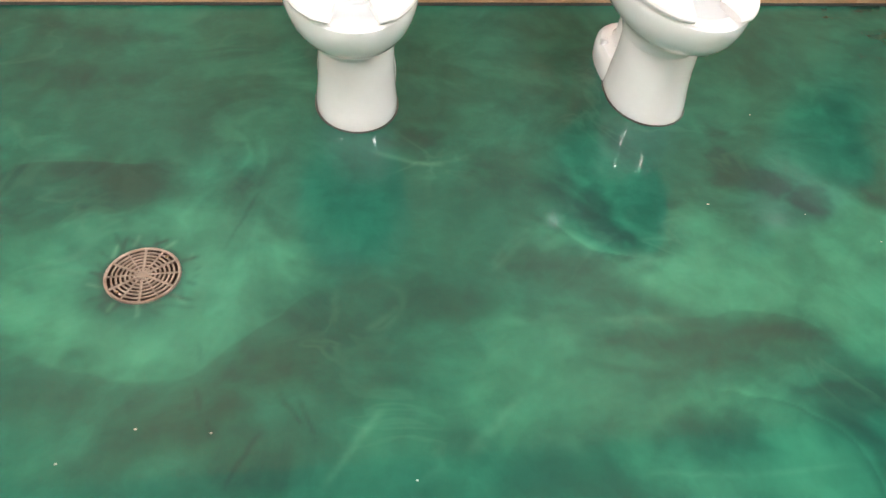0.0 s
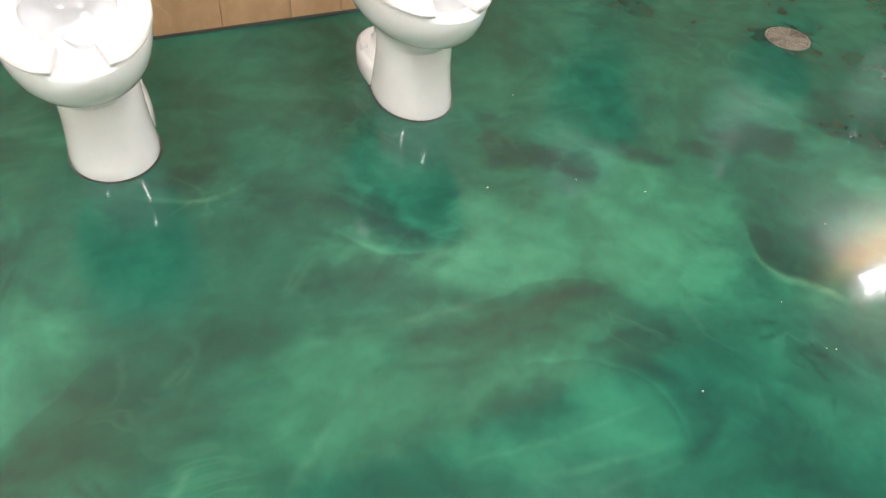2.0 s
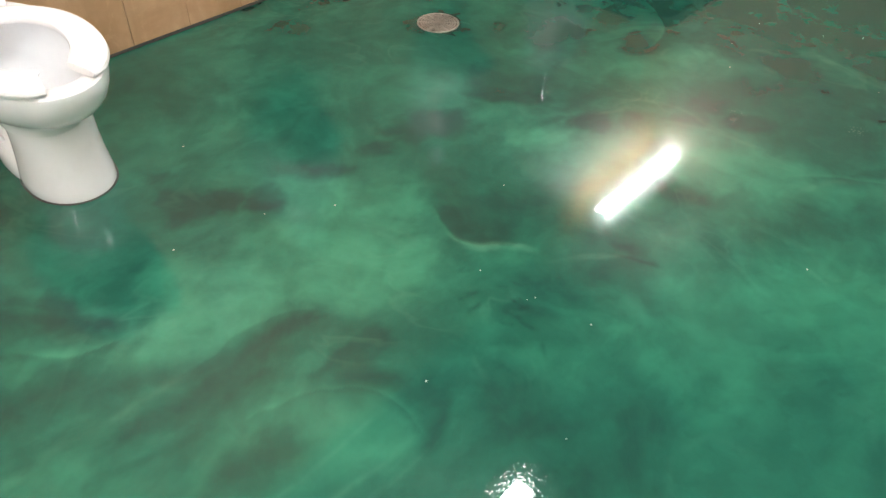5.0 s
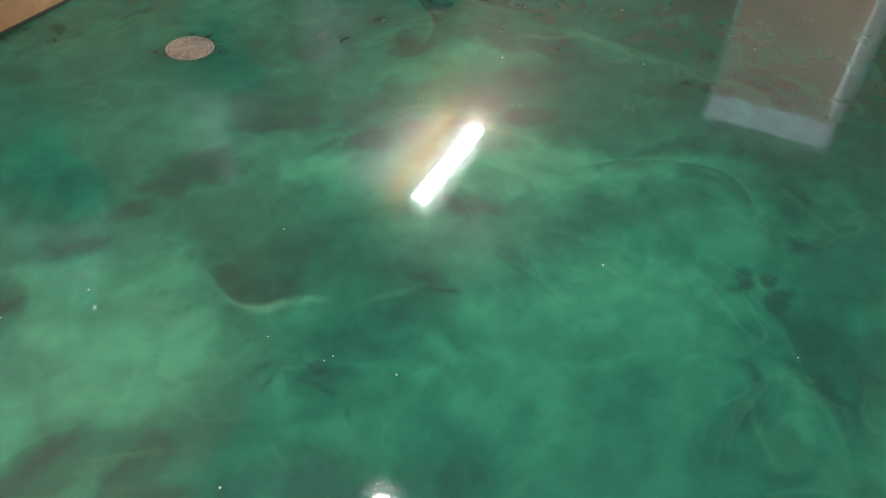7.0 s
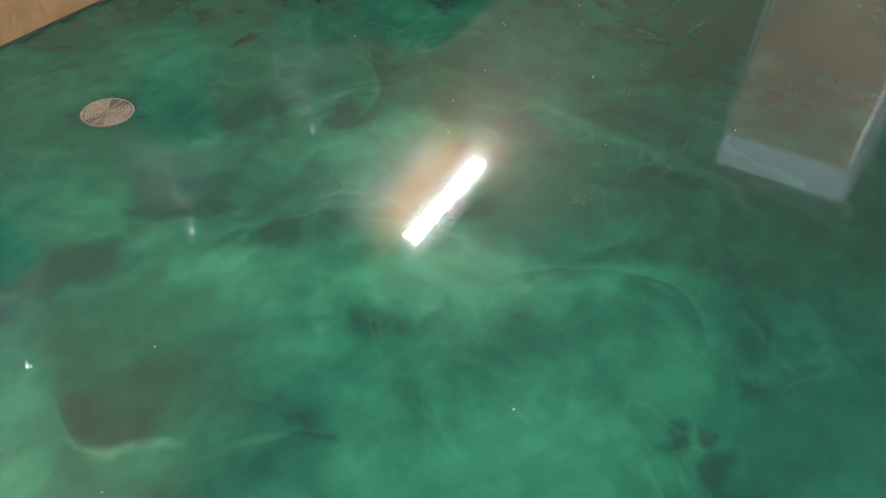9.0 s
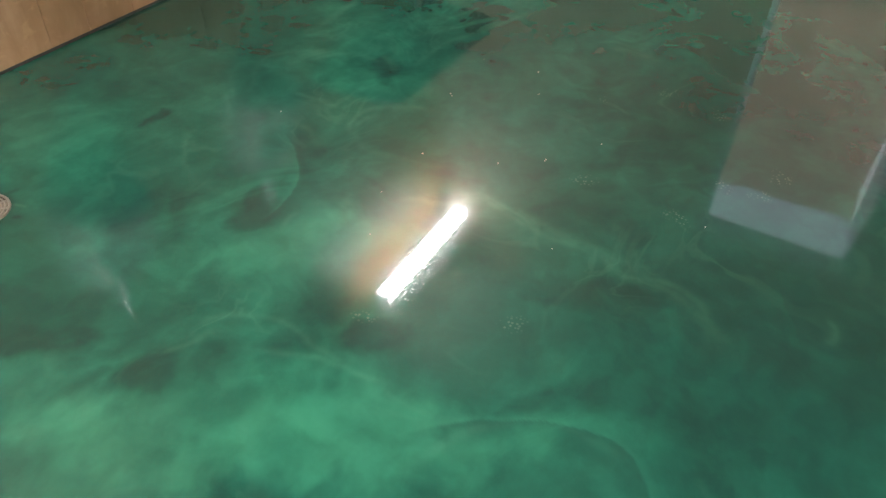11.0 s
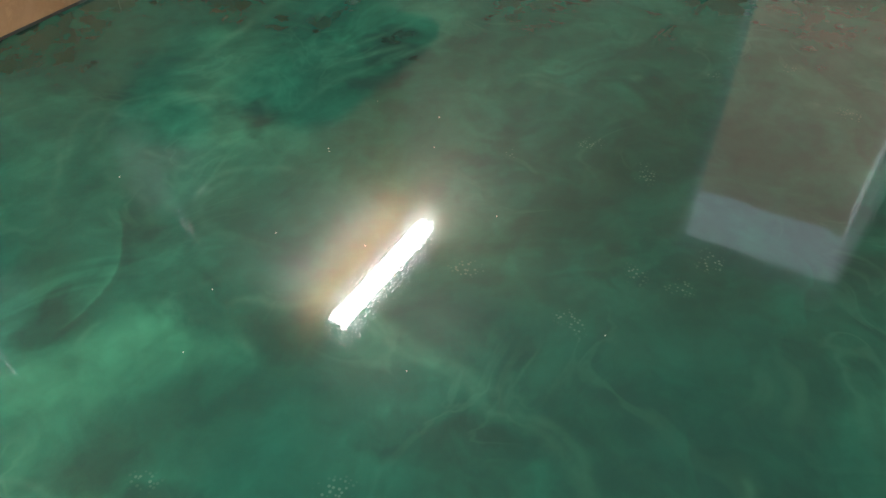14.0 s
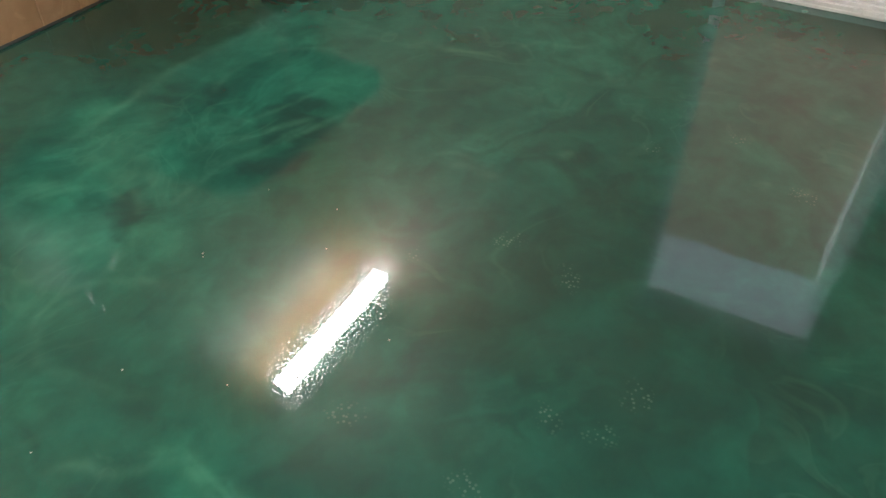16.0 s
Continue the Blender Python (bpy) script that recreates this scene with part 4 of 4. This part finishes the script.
    pool(0.3, 0.05, (1.43, 0.84), (1.57, 0.86), (1.66, 0.86), (1.66, 0.80), (1.52, 0.78), (1.44, 0.77))
    pool(-0.3, 0.04, (1.44, 0.78), (1.51, 0.77), (1.47, 0.67), (1.38, 0.63), (1.36, 0.70))

    def scuff(x, y, r):
        scuffs[:] = np.maximum(scuffs, smooth(1.3 - np.hypot(wx - x, wy - y) / r))

    scuff(3.40, 0.15, 0.035)
    scuff(4.04, 0.18, 0.035)
    scuff(2.62, 0.71, 0.035)
    scuff(4.11, 0.36, 0.035)
    scuff(3.95, 0.58, 0.035)
    scuff(3.80, -0.06, 0.035)
    scuff(3.67, -0.04, 0.035)
    scuff(3.41, 0.17, 0.035)
    scuff(4.05, 0.18, 0.035)
    scuff(4.10, 0.37, 0.035)
    scuff(4.92, -0.06, 0.035)
    scuff(4.74, 0.20, 0.035)
    scuff(2.77, 0.38, 0.035)
    scuff(3.66, 0.07, 0.035)
    scuff(3.44, 0.45, 0.035)
    scuff(4.90, -0.05, 0.035)
    scuff(4.68, -0.25, 0.035)
    # short dark splashes and pale runs where the resin crept over the drains' rims
    rng = random.Random(8)
    for x, y, count in ((-0.461, 1.300, 26), (2.385, 1.859, 9)):
        for i in range(count):
            a = i * 2 * math.pi / count + rng.uniform(-0.2, 0.2)
            r0, r1, turn = rng.uniform(0.08, 0.10), rng.uniform(0.11, 0.14), rng.uniform(-0.4, 0.4)
            line = [(x + r0 * math.cos(a), y + r0 * math.sin(a)), (x + r1 * math.cos(a + turn), y + r1 * math.sin(a + turn))]
            if i % 3 == 2:
                vein(rng.uniform(0.4, 0.8), 0.006, *line)
            else:
                crack(rng.uniform(0.12, 0.5), *line)
        r = np.hypot(gx - x, gy - y)
        pigment -= 0.4 * np.exp(-((r - 0.084) / 0.008) ** 2) * np.clip(0.5 + flow, 0, 1)
    # stained resin round the drains
    for x, y in ((-0.465, 1.301), (2.385, 1.859)):
        r = np.hypot(wx - x, wy - y)
        dark[:] = np.maximum(dark, 0.45 * smooth((0.16 - r) / 0.09) * (0.6 + 0.4 * flow))
    # the last term darkens the floor eastwards, a light falloff put into pigment
    pigment += LIGHT_POOL * light - DARK_POOL * dark + 0.05 * streaks - 0.11 * smooth((gx - 2.3) / 1.6)
    pale = pale * np.clip(0.75 + 0.5 * flow, 0.15, 1)
    nx, ny = len(xs), len(ys)
    index = np.arange(nx * ny).reshape(ny, nx)
    quads = np.stack([index[:-1, :-1], index[:-1, 1:], index[1:, 1:], index[1:, :-1]], -1).reshape(-1, 4)
    mesh = bpy.data.meshes.new("floor")
    mesh.from_pydata(np.stack([gx, gy, np.zeros_like(gx)], -1).tolist(), [], quads.tolist())
    for name, values in (("pigment", pigment), ("vein", pale), ("scuff", scuffs)):
        mesh.attributes.new(name, "FLOAT", "POINT").data.foreach_set("value", values.astype(np.float32))
    mesh.materials.append(M_FLOOR)
    return tagged(new("floor", mesh), "glossy green marbled metallic epoxy floor with dark pools", "floor", kind="structure")


make_floor()

wall_n = tagged(finish("wall_north", box(WALL_W, WALL_E, WALL_N, WALL_N + 0.12, -0.05, CEILING), M_GAP, False),
                "wall clad in maple-look grooved wood panelling", "wall", kind="structure")
tagged(finish("wall_south", box(WALL_W, WALL_E, WALL_S - 0.12, WALL_S, -0.05, CEILING), M_WALL, False), "plain tan painted wall", "wall", kind="structure")
tagged(finish("wall_west", box(WALL_W - 0.12, WALL_W, WALL_S - 0.12, WALL_N + 0.12, -0.05, CEILING), M_WALL, False), "plain tan painted end wall", "wall", kind="structure")

east = bmesh.new()
for y0, y1, z0, z1 in ((WALL_S - 0.12, DOOR_A - 0.02, -0.05, CEILING), (DOOR_B + 0.02, WALL_N + 0.12, -0.05, CEILING), (DOOR_A - 0.02, DOOR_B + 0.02, DOOR_H + 0.02, CEILING)):
    box(WALL_E, WALL_E + 0.14, y0, y1, z0, z1, bm=east)
tagged(finish("wall_east", east, M_WALL, False), "tan painted end wall with an open doorway", "wall", kind="structure")
tagged(finish("ceiling", box(WALL_W - 0.12, WALL_E + 0.14, WALL_S - 0.12, WALL_N + 0.12, CEILING, CEILING + 0.1), M_CEIL, False), "plain grey board ceiling", "ceiling", kind="structure")

door = thing("door_1", "open doorway with white frame tinted blue for skylight and low track sill", "doorway", kind="structure")
for name, args in (("jamb", (DOOR_A - 0.03, DOOR_A)), ("jamb", (DOOR_B, DOOR_B + 0.03))):
    part(name, box(WALL_E - 0.02, WALL_E + 0.16, *args, 0.0, DOOR_H, 0.004), M_SKYLIT, door)
part("head", box(WALL_E - 0.02, WALL_E + 0.16, DOOR_A - 0.03, DOOR_B + 0.03, DOOR_H + 0.001, DOOR_H + 0.03, 0.004), M_WHITE, door)
sill = box(WALL_E - 0.165, WALL_E + 0.15, DOOR_A, DOOR_B, 0.0, 0.014, 0.004)
for dx in (-0.16, -0.10, -0.04, 0.03, 0.10):
    box(WALL_E + dx, WALL_E + dx + 0.012, DOOR_A, DOOR_B, 0.012, 0.03, 0.003, bm=sill)
part("sill", sill, M_ALU, door, "white aluminium track sill")

leaf = thing("door", "white door tinted blue for skylight, standing open outwards at a right angle", "door")
leaf.matrix_world = pose(WALL_E + 0.17, DOOR_A - 0.003, 0, 0, 0, 0)
part("panel", box(0, 0.86, -0.042, 0, 0.01, DOOR_H - 0.01, 0.003), M_SKYLIT, leaf)
part("handle", pipe([(0.80, 0, 1.0), (0.80, 0.045, 1.0), (0.70, 0.05, 1.0)], 0.009, 10), M_CHROME, leaf)

# outside the doorway
tagged(finish("ground", box(WALL_E + 0.05, 400, -300, 300, -0.2, -0.03), M_PAVE, False), "pale concrete paving outside the doorway", "ground", kind="structure")
# brown surface of unknown make outside; an assumed board screen stands in
fence = thing("board_fence", "assumed brown vertical board screen outside the doorway", "fence", at=pose(7.25, 0, -0.03))
for i in range(26):
    board = finish("board", box(0.0, 0.025, -2.6 + i * 0.2, -2.6 + i * 0.2 + 0.1995, 0.0, 2.34 + 0.012 * math.sin(i * 2.3)), M_BOARDS, False)
    board.parent = fence
for z in (0.4, 1.9):
    part("rail", box(0.026, 0.07, -2.6, 2.6, z, z + 0.09, 0.004), M_BOARDS, fence)

# added upright slab whose grey-blue colour stands in for pale sky
tagged(finish("backdrop", box(13.0, 13.3, -25, 25, -0.2, 9.0), M_SKY_CARD, False), "grey-blue backdrop standing in for the pale sky", "building", kind="structure")


# ---- lights ----
def make_batten(at, label, glass):
    """A fluorescent batten, 1.3 m long along x, on two short drop rods."""
    lamp = thing("fluorescent_batten", label, "ceiling light", "fluorescent battens", at=at)
    for x in (-0.4, 0.4):
        part("drop_rod", pipe([(x, 0, -0.46), (x, 0, -0.006)], 0.006, 10), M_WHITE, lamp)
        part("ceiling_rose", pipe([(x, 0, -0.02), (x, 0, -0.001)], [0.02, 0.03], 16), M_WHITE, lamp)
    part("body", box(-0.65, 0.65, -0.04, 0.04, -0.485, -0.455, 0.006), M_WHITE, lamp)
    for x in (-0.65, 0.635):
        part("end_cap", box(x, x + 0.015, -0.067, 0.067, -0.572, -0.486, 0.006), M_WHITE, lamp)
    part("diffuser", box(-0.634, 0.634, -0.065, 0.065, -0.57, -0.486, 0.038, 5), glass, lamp, "glowing white diffuser")
    return lamp


batten = make_batten(pose(5.56, 2.25, CEILING), "lit fluorescent batten near the panelled wall above the basin", M_TUBE_OLD)
batten = make_batten(pose(1.83, 1.15, CEILING), "lit fluorescent batten in front of the urinals and toilets", M_TUBE)
tagged(copy_thing(batten, pose(-1.1, 1.15, CEILING)), "lit fluorescent batten beyond the first toilet")
# unseen fill batten, added to brighten the west end and the toilets
tagged(copy_thing(batten, pose(-1.6, -0.95, CEILING)), "unseen fluorescent batten added to brighten the toilets")
make_batten(pose(1.95, -0.95, CEILING), "dimmer lit fluorescent batten facing the urinals", M_TUBE_DIM)


# ---- toilets ----
def make_flush_valve(parent, base, top, wall):
    """Chrome pipe with a valve body, handle and cap; base and top are heights, wall the depth of its axis."""
    part("flush_pipe", pipe([(0, -wall, base), (0, -wall, base + 0.02), (0, -wall, top - 0.14)], 0.016, 16), M_CHROME, parent)
    collar = pipe([(0, -wall, base), (0, -wall, base + 0.012), (0, -wall, base + 0.03)], [0.03, 0.03, 0.018], 18)
    part("collar", collar, M_CHROME, parent)
    valve = pipe([(0, -wall, top - 0.15), (0, -wall, top - 0.13), (0, -wall, top - 0.05), (0, -wall, top - 0.045), (0, -wall, top - 0.01), (0, -wall, top)],
                 [0.019, 0.026, 0.026, 0.032, 0.032, 0.022], 20)
    pipe([(0, -wall, top - 0.09), (0, -0.008, top - 0.09)], 0.017, 14, valve)
    pipe([(0, -0.012, top - 0.09), (0, 0.0, top - 0.09)], 0.034, 18, valve)
    body = part("valve", valve, M_CHROME, parent)
    part("handle", pipe([(0, -wall - 0.02, top - 0.09), (0, -wall - 0.045, top - 0.09), (0, -wall - 0.10, top - 0.10)], [0.012, 0.007, 0.009], 10), M_CHROME, body)


def make_toilet(at):
    toilet = thing("toilet", "white porcelain toilet with open-front seat standing on the green floor", "toilet", "toilets along the panelled wall", at=at)
    # bowl: outer skin, rounded rim and the basin inside
    outer = [egg(z, w, f, b, power=1.95, x=-0.005) for z, w, f, b in (
        (0.215, 0.1025, 0.690, 0.42), (0.235, 0.1035, 0.699, 0.40), (0.252, 0.109, 0.716, 0.36), (0.266, 0.122, 0.746, 0.31), (0.281, 0.138, 0.777, 0.27), (0.300, 0.157, 0.808, 0.24), (0.326, 0.170, 0.831, 0.22),
        (0.356, 0.177, 0.846, 0.20), (0.382, 0.1795, 0.853, 0.19), (0.394, 0.1775, 0.852, 0.19), (0.399, 0.172, 0.847, 0.195))]
    inner = [egg(z, w, f, b) for z, w, f, b in (
        (0.400, 0.150, 0.822, 0.30), (0.397, 0.130, 0.800, 0.33), (0.388, 0.124, 0.794, 0.335), (0.374, 0.128, 0.796, 0.335), (0.34, 0.124, 0.785, 0.34),
        (0.30, 0.112, 0.76, 0.36), (0.272, 0.09, 0.71, 0.40), (0.258, 0.05, 0.63, 0.46))]
    part("bowl", loft(outer + inner), M_PORCELAIN, toilet)
    # pedestal column and the spreading foot behind it
    column = [egg(z, w, f, b, 40, 2.6, 0.008) for z, w, f, b in (
        (0.0, 0.115, 0.704, 0.40), (0.006, 0.117, 0.706, 0.40), (0.03, 0.115, 0.700, 0.41), (0.08, 0.109, 0.690, 0.42), (0.14, 0.105, 0.684, 0.43), (0.20, 0.1028, 0.687, 0.43),
        (0.222, 0.098, 0.684, 0.43), (0.232, 0.090, 0.68, 0.43))]
    part("pedestal", loft(column), M_PORCELAIN, toilet)
    foot = [egg(z, w, f, b, 40, 2.5, 0.014) for z, w, f, b in (
        (0.0, 0.116, 0.62, 0.23), (0.008, 0.118, 0.62, 0.23), (0.045, 0.117, 0.60, 0.235), (0.064, 0.112, 0.59, 0.24), (0.073, 0.103, 0.58, 0.25), (0.074, 0.090, 0.57, 0.26), (0.076, 0.070, 0.55, 0.28),
        (0.09, 0.060, 0.53, 0.29), (0.15, 0.055, 0.50, 0.29), (0.20, 0.058, 0.48, 0.27), (0.27, 0.068, 0.48, 0.25))]
    part("trapway", loft(foot), M_PORCELAIN, toilet)
    seal = [egg(z, w, f, b, 40, 2.6, 0.008) for z, w, f, b in ((0.0, 0.120, 0.709, 0.40), (0.0025, 0.119, 0.708, 0.40), (0.003, 0.114, 0.703, 0.405))]
    part("base_seal", loft(seal), M_SEAL, toilet, "thin dark line of grout")
    for x in (-0.082, 0.110):
        part("bolt_cap", loft([[(x + r * math.cos(a), -0.37 + r * math.sin(a), z) for a in np.linspace(0, 2 * math.pi, 14, endpoint=False)]
                               for r, z in ((0.012, 0.06), (0.012, 0.080), (0.009, 0.087), (0.003, 0.090))]), M_PORCELAIN, toilet, "small white bolt cap")
    # seat: a flattened ring with a gap at the front
    rings = []
    gap = 0.33
    count = 54
    for i in range(count + 1):
        a = math.pi / 2 + gap + (2 * math.pi - 2 * gap) * i / count
        c, s = math.cos(a), math.sin(a)
        k = 2.05 if s > 0 else 2.0
        ex, ey = math.copysign(abs(c) ** (2 / k), c), math.copysign(abs(s) ** (2 / k), s)
        mid = 0.565
        out = Vector((0.183 * ex - 0.005, -(mid + (0.299 if s > 0 else 0.24) * ey)))
        hole = Vector((0.106 * ex - 0.005, -(mid - 0.02 + (0.20 if s > 0 else 0.13) * ey)))
        tip = min(i, count - i)
        slim = min(1.0, 0.80 + 0.1 * tip)
        centre, half = (out + hole) / 2, (out - hole) / 2 * slim
        ring = []
        for b in np.linspace(0, 2 * math.pi, 14, endpoint=False):
            u, v = math.copysign(abs(math.cos(b)) ** 0.6, math.cos(b)), math.copysign(abs(math.sin(b)) ** 0.7, math.sin(b))
            xy = centre + half * u
            ring.append((xy.x, xy.y, 0.4135 + 0.0135 * v * slim))
        rings.append(ring)
    seat = part("seat", loft(rings), M_SEAT, toilet, "white plastic open-front seat")
    part("hinge", pipe([(-0.085, -0.30, 0.415), (0.085, -0.30, 0.415)], 0.014, 12), M_SEAT, seat)
    make_flush_valve(toilet, 0.39, 0.98, 0.115)
    return toilet


toilet = make_toilet(pose(0.036, WALL_N, 0))
copy_thing(toilet, pose(0.908, WALL_N, 0))


# ---- floor drains ----
def make_drain(at, label, metal, silted=()):
    drain = thing("floor_drain", label, "floor drain", "floor drains", at=at)
    arc = lambda r, z, a0=0.0, a1=2 * math.pi, count=48: [(r * math.cos(a), r * math.sin(a), z) for a in np.linspace(a0, a1, count, endpoint=a1 - a0 < 6)]
    part("rim", loft([arc(0.083, 0.0), arc(0.083, 0.003), arc(0.0818, 0.0046), arc(0.0775, 0.0046), arc(0.076, 0.003), arc(0.076, 0.0012)], (False, False)), metal, drain)
    part("pit", loft([arc(0.0765, 0.0006), arc(0.03, 0.0006)]), M_PIT, drain, "brown grime under the grate")
    grate = bmesh.new()
    for r in (0.0672, 0.0574, 0.0476, 0.0378, 0.028, 0.0182):
        loft([arc(r + 0.0024, 0.001), arc(r + 0.002, 0.0034), arc(r - 0.002, 0.0034), arc(r - 0.0024, 0.001)], (False, False), grate)
    loft([arc(0.0065, 0.001), arc(0.0062, 0.004)], (True, True), grate)
    part("grate", grate, metal, drain)
    for i in range(12):
        w = 0.0026 if i % 2 == 0 else 0.0018
        bm = box(0.004, 0.077, -w, w, 0.001, 0.0042)
        bmesh.ops.rotate(bm, verts=bm.verts, cent=(0, 0, 0), matrix=Matrix.Rotation(i * math.pi / 6, 3, "Z"))
        part("spoke", bm, metal, drain)
    for a0, a1 in silted:
        bm = bmesh.new()
        bm.faces.new([bm.verts.new(v) for v in arc(0.0755, 0.0026, a0, a1, 16) + arc(0.006, 0.0026, a1, a0, 4)])
        part("silt", bm, M_SILT, drain, "pale dried silt filling the slots")
    for a in (0.26, 0.26 + math.pi):
        x, y = 0.068 * math.cos(a), 0.068 * math.sin(a)
        part("screw", pipe([(x, y, 0.001), (x, y, 0.0054)], [0.0055, 0.0045], 12), M_CHROME, drain, "bright screw head")
    return drain


make_drain(pose(-0.461, 1.300, 0, 0, 0, 32), "round slotted metal floor drain with tarnished pinkish finish", M_BRASS)
make_drain(pose(2.385, 1.859, 0, 0, 0, 12), "round slotted metal floor drain half silted below the urinals", M_STEEL,
           ((math.pi / 6, math.pi * 5 / 6), (math.pi * 7 / 6, math.pi * 11 / 6)))


# ---- urinals ----
def make_urinal(at):
    urinal = thing("urinal", "white porcelain wall-hung urinal with chrome flush valve", "urinal", "urinals along the panelled wall", at=at)

    def shell(z, half, depth, count=36):
        pts = []
        for a in np.linspace(0, math.pi, count):
            pts.append((half * math.copysign(abs(math.cos(a)) ** 0.75, math.cos(a)), -depth * math.sin(a) ** 0.8, z))
        return pts

    skin = [shell(z, w, d) for z, w, d in ((0.46, 0.06, 0.10), (0.47, 0.09, 0.16), (0.50, 0.13, 0.24), (0.54, 0.165, 0.31), (0.58, 0.19, 0.345), (0.605, 0.198, 0.355),
                                             (0.615, 0.196, 0.35), (0.65, 0.20, 0.26), (0.72, 0.205, 0.22), (0.85, 0.205, 0.215), (0.97, 0.20, 0.215), (1.00, 0.19, 0.205), (1.01, 0.17, 0.19))]
    part("body", loft(skin), M_URINAL, urinal)
    hollow = [[(0.155 * math.cos(a) * k, -0.225 - 0.0 + 0.02 * (1 - k), 0.80 + 0.15 * math.sin(a) * k) for a in np.linspace(0, 2 * math.pi, 24, endpoint=False)] for k in (1.0, 0.93, 0.2)]
    part("bowl_recess", loft(hollow, (False, True)), M_URINAL, urinal)
    make_flush_valve(urinal, 1.008, 1.30, 0.06)
    return urinal


urinal = make_urinal(pose(2.03, WALL_N, 0))
for x in (3.06, 4.10):
    copy_thing(urinal, pose(x, WALL_N, 0))


# ---- wash basin ----
basin = thing("wash_basin", "long dark stone wall-hung wash counter with rounded corners", "wash basin", at=pose(5.315, WALL_N, 0))


def tray(z, half, depth, corner, inset=0.0):
    """A ring with two rounded front corners, against the wall."""
    pts = [(half - inset, -inset, z)]
    for cx, a0 in ((half - inset - corner, 0), (-half + inset + corner, math.pi / 2)):
        for a in np.linspace(a0, a0 + math.pi / 2, 10):
            pts.append((cx + corner * math.cos(a), -(depth - inset - corner + corner * math.sin(a)), z))
    pts.append((-half + inset, -inset, z))
    return pts


part("trough", loft([tray(z, w, d, c, i) for z, w, d, c, i in (
    (0.775, 0.640, 0.545, 0.13, 0.0), (0.780, 0.652, 0.557, 0.14, 0.0), (0.79, 0.655, 0.56, 0.14, 0.0), (0.845, 0.655, 0.56, 0.14, 0.0), (0.853, 0.650, 0.555, 0.14, 0.0),
    (0.853, 0.655, 0.56, 0.12, 0.07), (0.845, 0.655, 0.56, 0.11, 0.08), (0.80, 0.640, 0.54, 0.09, 0.11))]), M_STONE, basin)
trap = [(0.2, -0.2, 0.78), (0.2, -0.2, 0.42)] + bend((0.2, -0.2, 0.42), (0.2, -0.2, 0.33), (0.2, -0.12, 0.33))[1:] + bend((0.2, -0.12, 0.33), (0.2, -0.07, 0.33), (0.2, -0.07, 0.42))[1:] + [(0.2, -0.07, 0.44), (0.2, -0.0, 0.45)]
part("drain_trap", pipe(trap, 0.021, 14), M_PVC, basin, "white plastic drain trap")
for x in (-0.25, 0.25):
    tap = pipe([(x, -0.075, 0.82), (x, -0.075, 0.93)] + bend((x, -0.075, 0.93), (x, -0.08, 0.99), (x, -0.17, 0.97))[1:], 0.012, 12)
    part("tap", tap, M_CHROME, basin, "chrome tap")

# ---- panelling strips ----
GROOVES = (0.455, 0.69, 0.87, 1.09, 1.45)
PERIOD = 1.23
edges = sorted({round(g + PERIOD * k, 3) for g in GROOVES for k in range(-3, 5)})
edges = [WALL_W + 0.002] + [e for e in edges if WALL_W + 0.05 < e < WALL_E - 0.05] + [WALL_E - 0.002]
for a, b in zip(edges, edges[1:]):
    bm = bmesh.new()
    g, c = 0.0007, 0.0022
    face = WALL_N - 0.009
    rows = []
    for z in (0.004, CEILING - 0.002):
        rows.append([bm.verts.new(p) for p in ((a + g, WALL_N - 0.0005, z), (a + g, face + 0.0022, z), (a + g + c, face, z), (b - g - c, face, z), (b - g, face + 0.0022, z), (b - g, WALL_N - 0.0005, z))])
    for i in range(5):
        bm.faces.new((rows[0][i], rows[0][i + 1], rows[1][i + 1], rows[1][i]))
    bm.faces.new(rows[0])
    bm.faces.new(list(reversed(rows[1])))
    plank = finish("panel_strip", bm, M_WOOD, False)
    plank.parent = wall_n

tagged(finish("baseboard", box(WALL_W + 0.002, WALL_E - 0.002, WALL_N - 0.0125, WALL_N - 0.0095, 0.0005, 0.012, 0.001), M_SEAL, False), "thin dark sealant line at the foot of the panelling", "baseboard", kind="structure")

# ---- loose flecks on the floor ----
FLECKS = ((0.10, 0.76), (-0.42, 0.91), (-0.28, 0.89), (0.94, 1.46), (-0.55, 0.85), (0.94, 1.46), (1.75, 1.02), (1.43, 0.84), (1.43, 0.69), (1.45, 0.68), (1.17, 0.39), (1.22, 1.84), (2.02, 0.23), (1.47, 0.53), (1.08, 0.70), (1.35, 1.30), (1.94, -0.26), (3.30, 0.95), (3.68, 1.06), (3.48, 0.60), (3.26, 1.49), (3.06, 0.95), (4.00, 0.86), (3.09, 0.41), (2.88, 0.87), (3.41, 0.07), (3.30, 0.95), (3.85, 0.79), (3.67, 1.05), (3.38, 0.72), (3.66, 0.48), (3.47, 0.60))
flecks = bmesh.new()
chance = random.Random(5)
for x, y in FLECKS:
    size = chance.uniform(0.0016, 0.0032)
    count = 6
    turn = chance.uniform(0, 6.28)
    ring = lambda k, z: [(x + k * size * chance.uniform(0.7, 1.3) * math.cos(turn + i * 6.2832 / count), y + k * size * 0.7 * math.sin(turn + i * 6.2832 / count), z) for i in range(count)]
    loft([ring(1.0, 0.0), ring(1.0, 0.0012), ring(0.5, 0.002)], bm=flecks)
tagged(finish("debris_flecks", flecks, M_FLECK, False), "tiny pale flecks of grit stuck on the floor", "debris", kind="stuff")
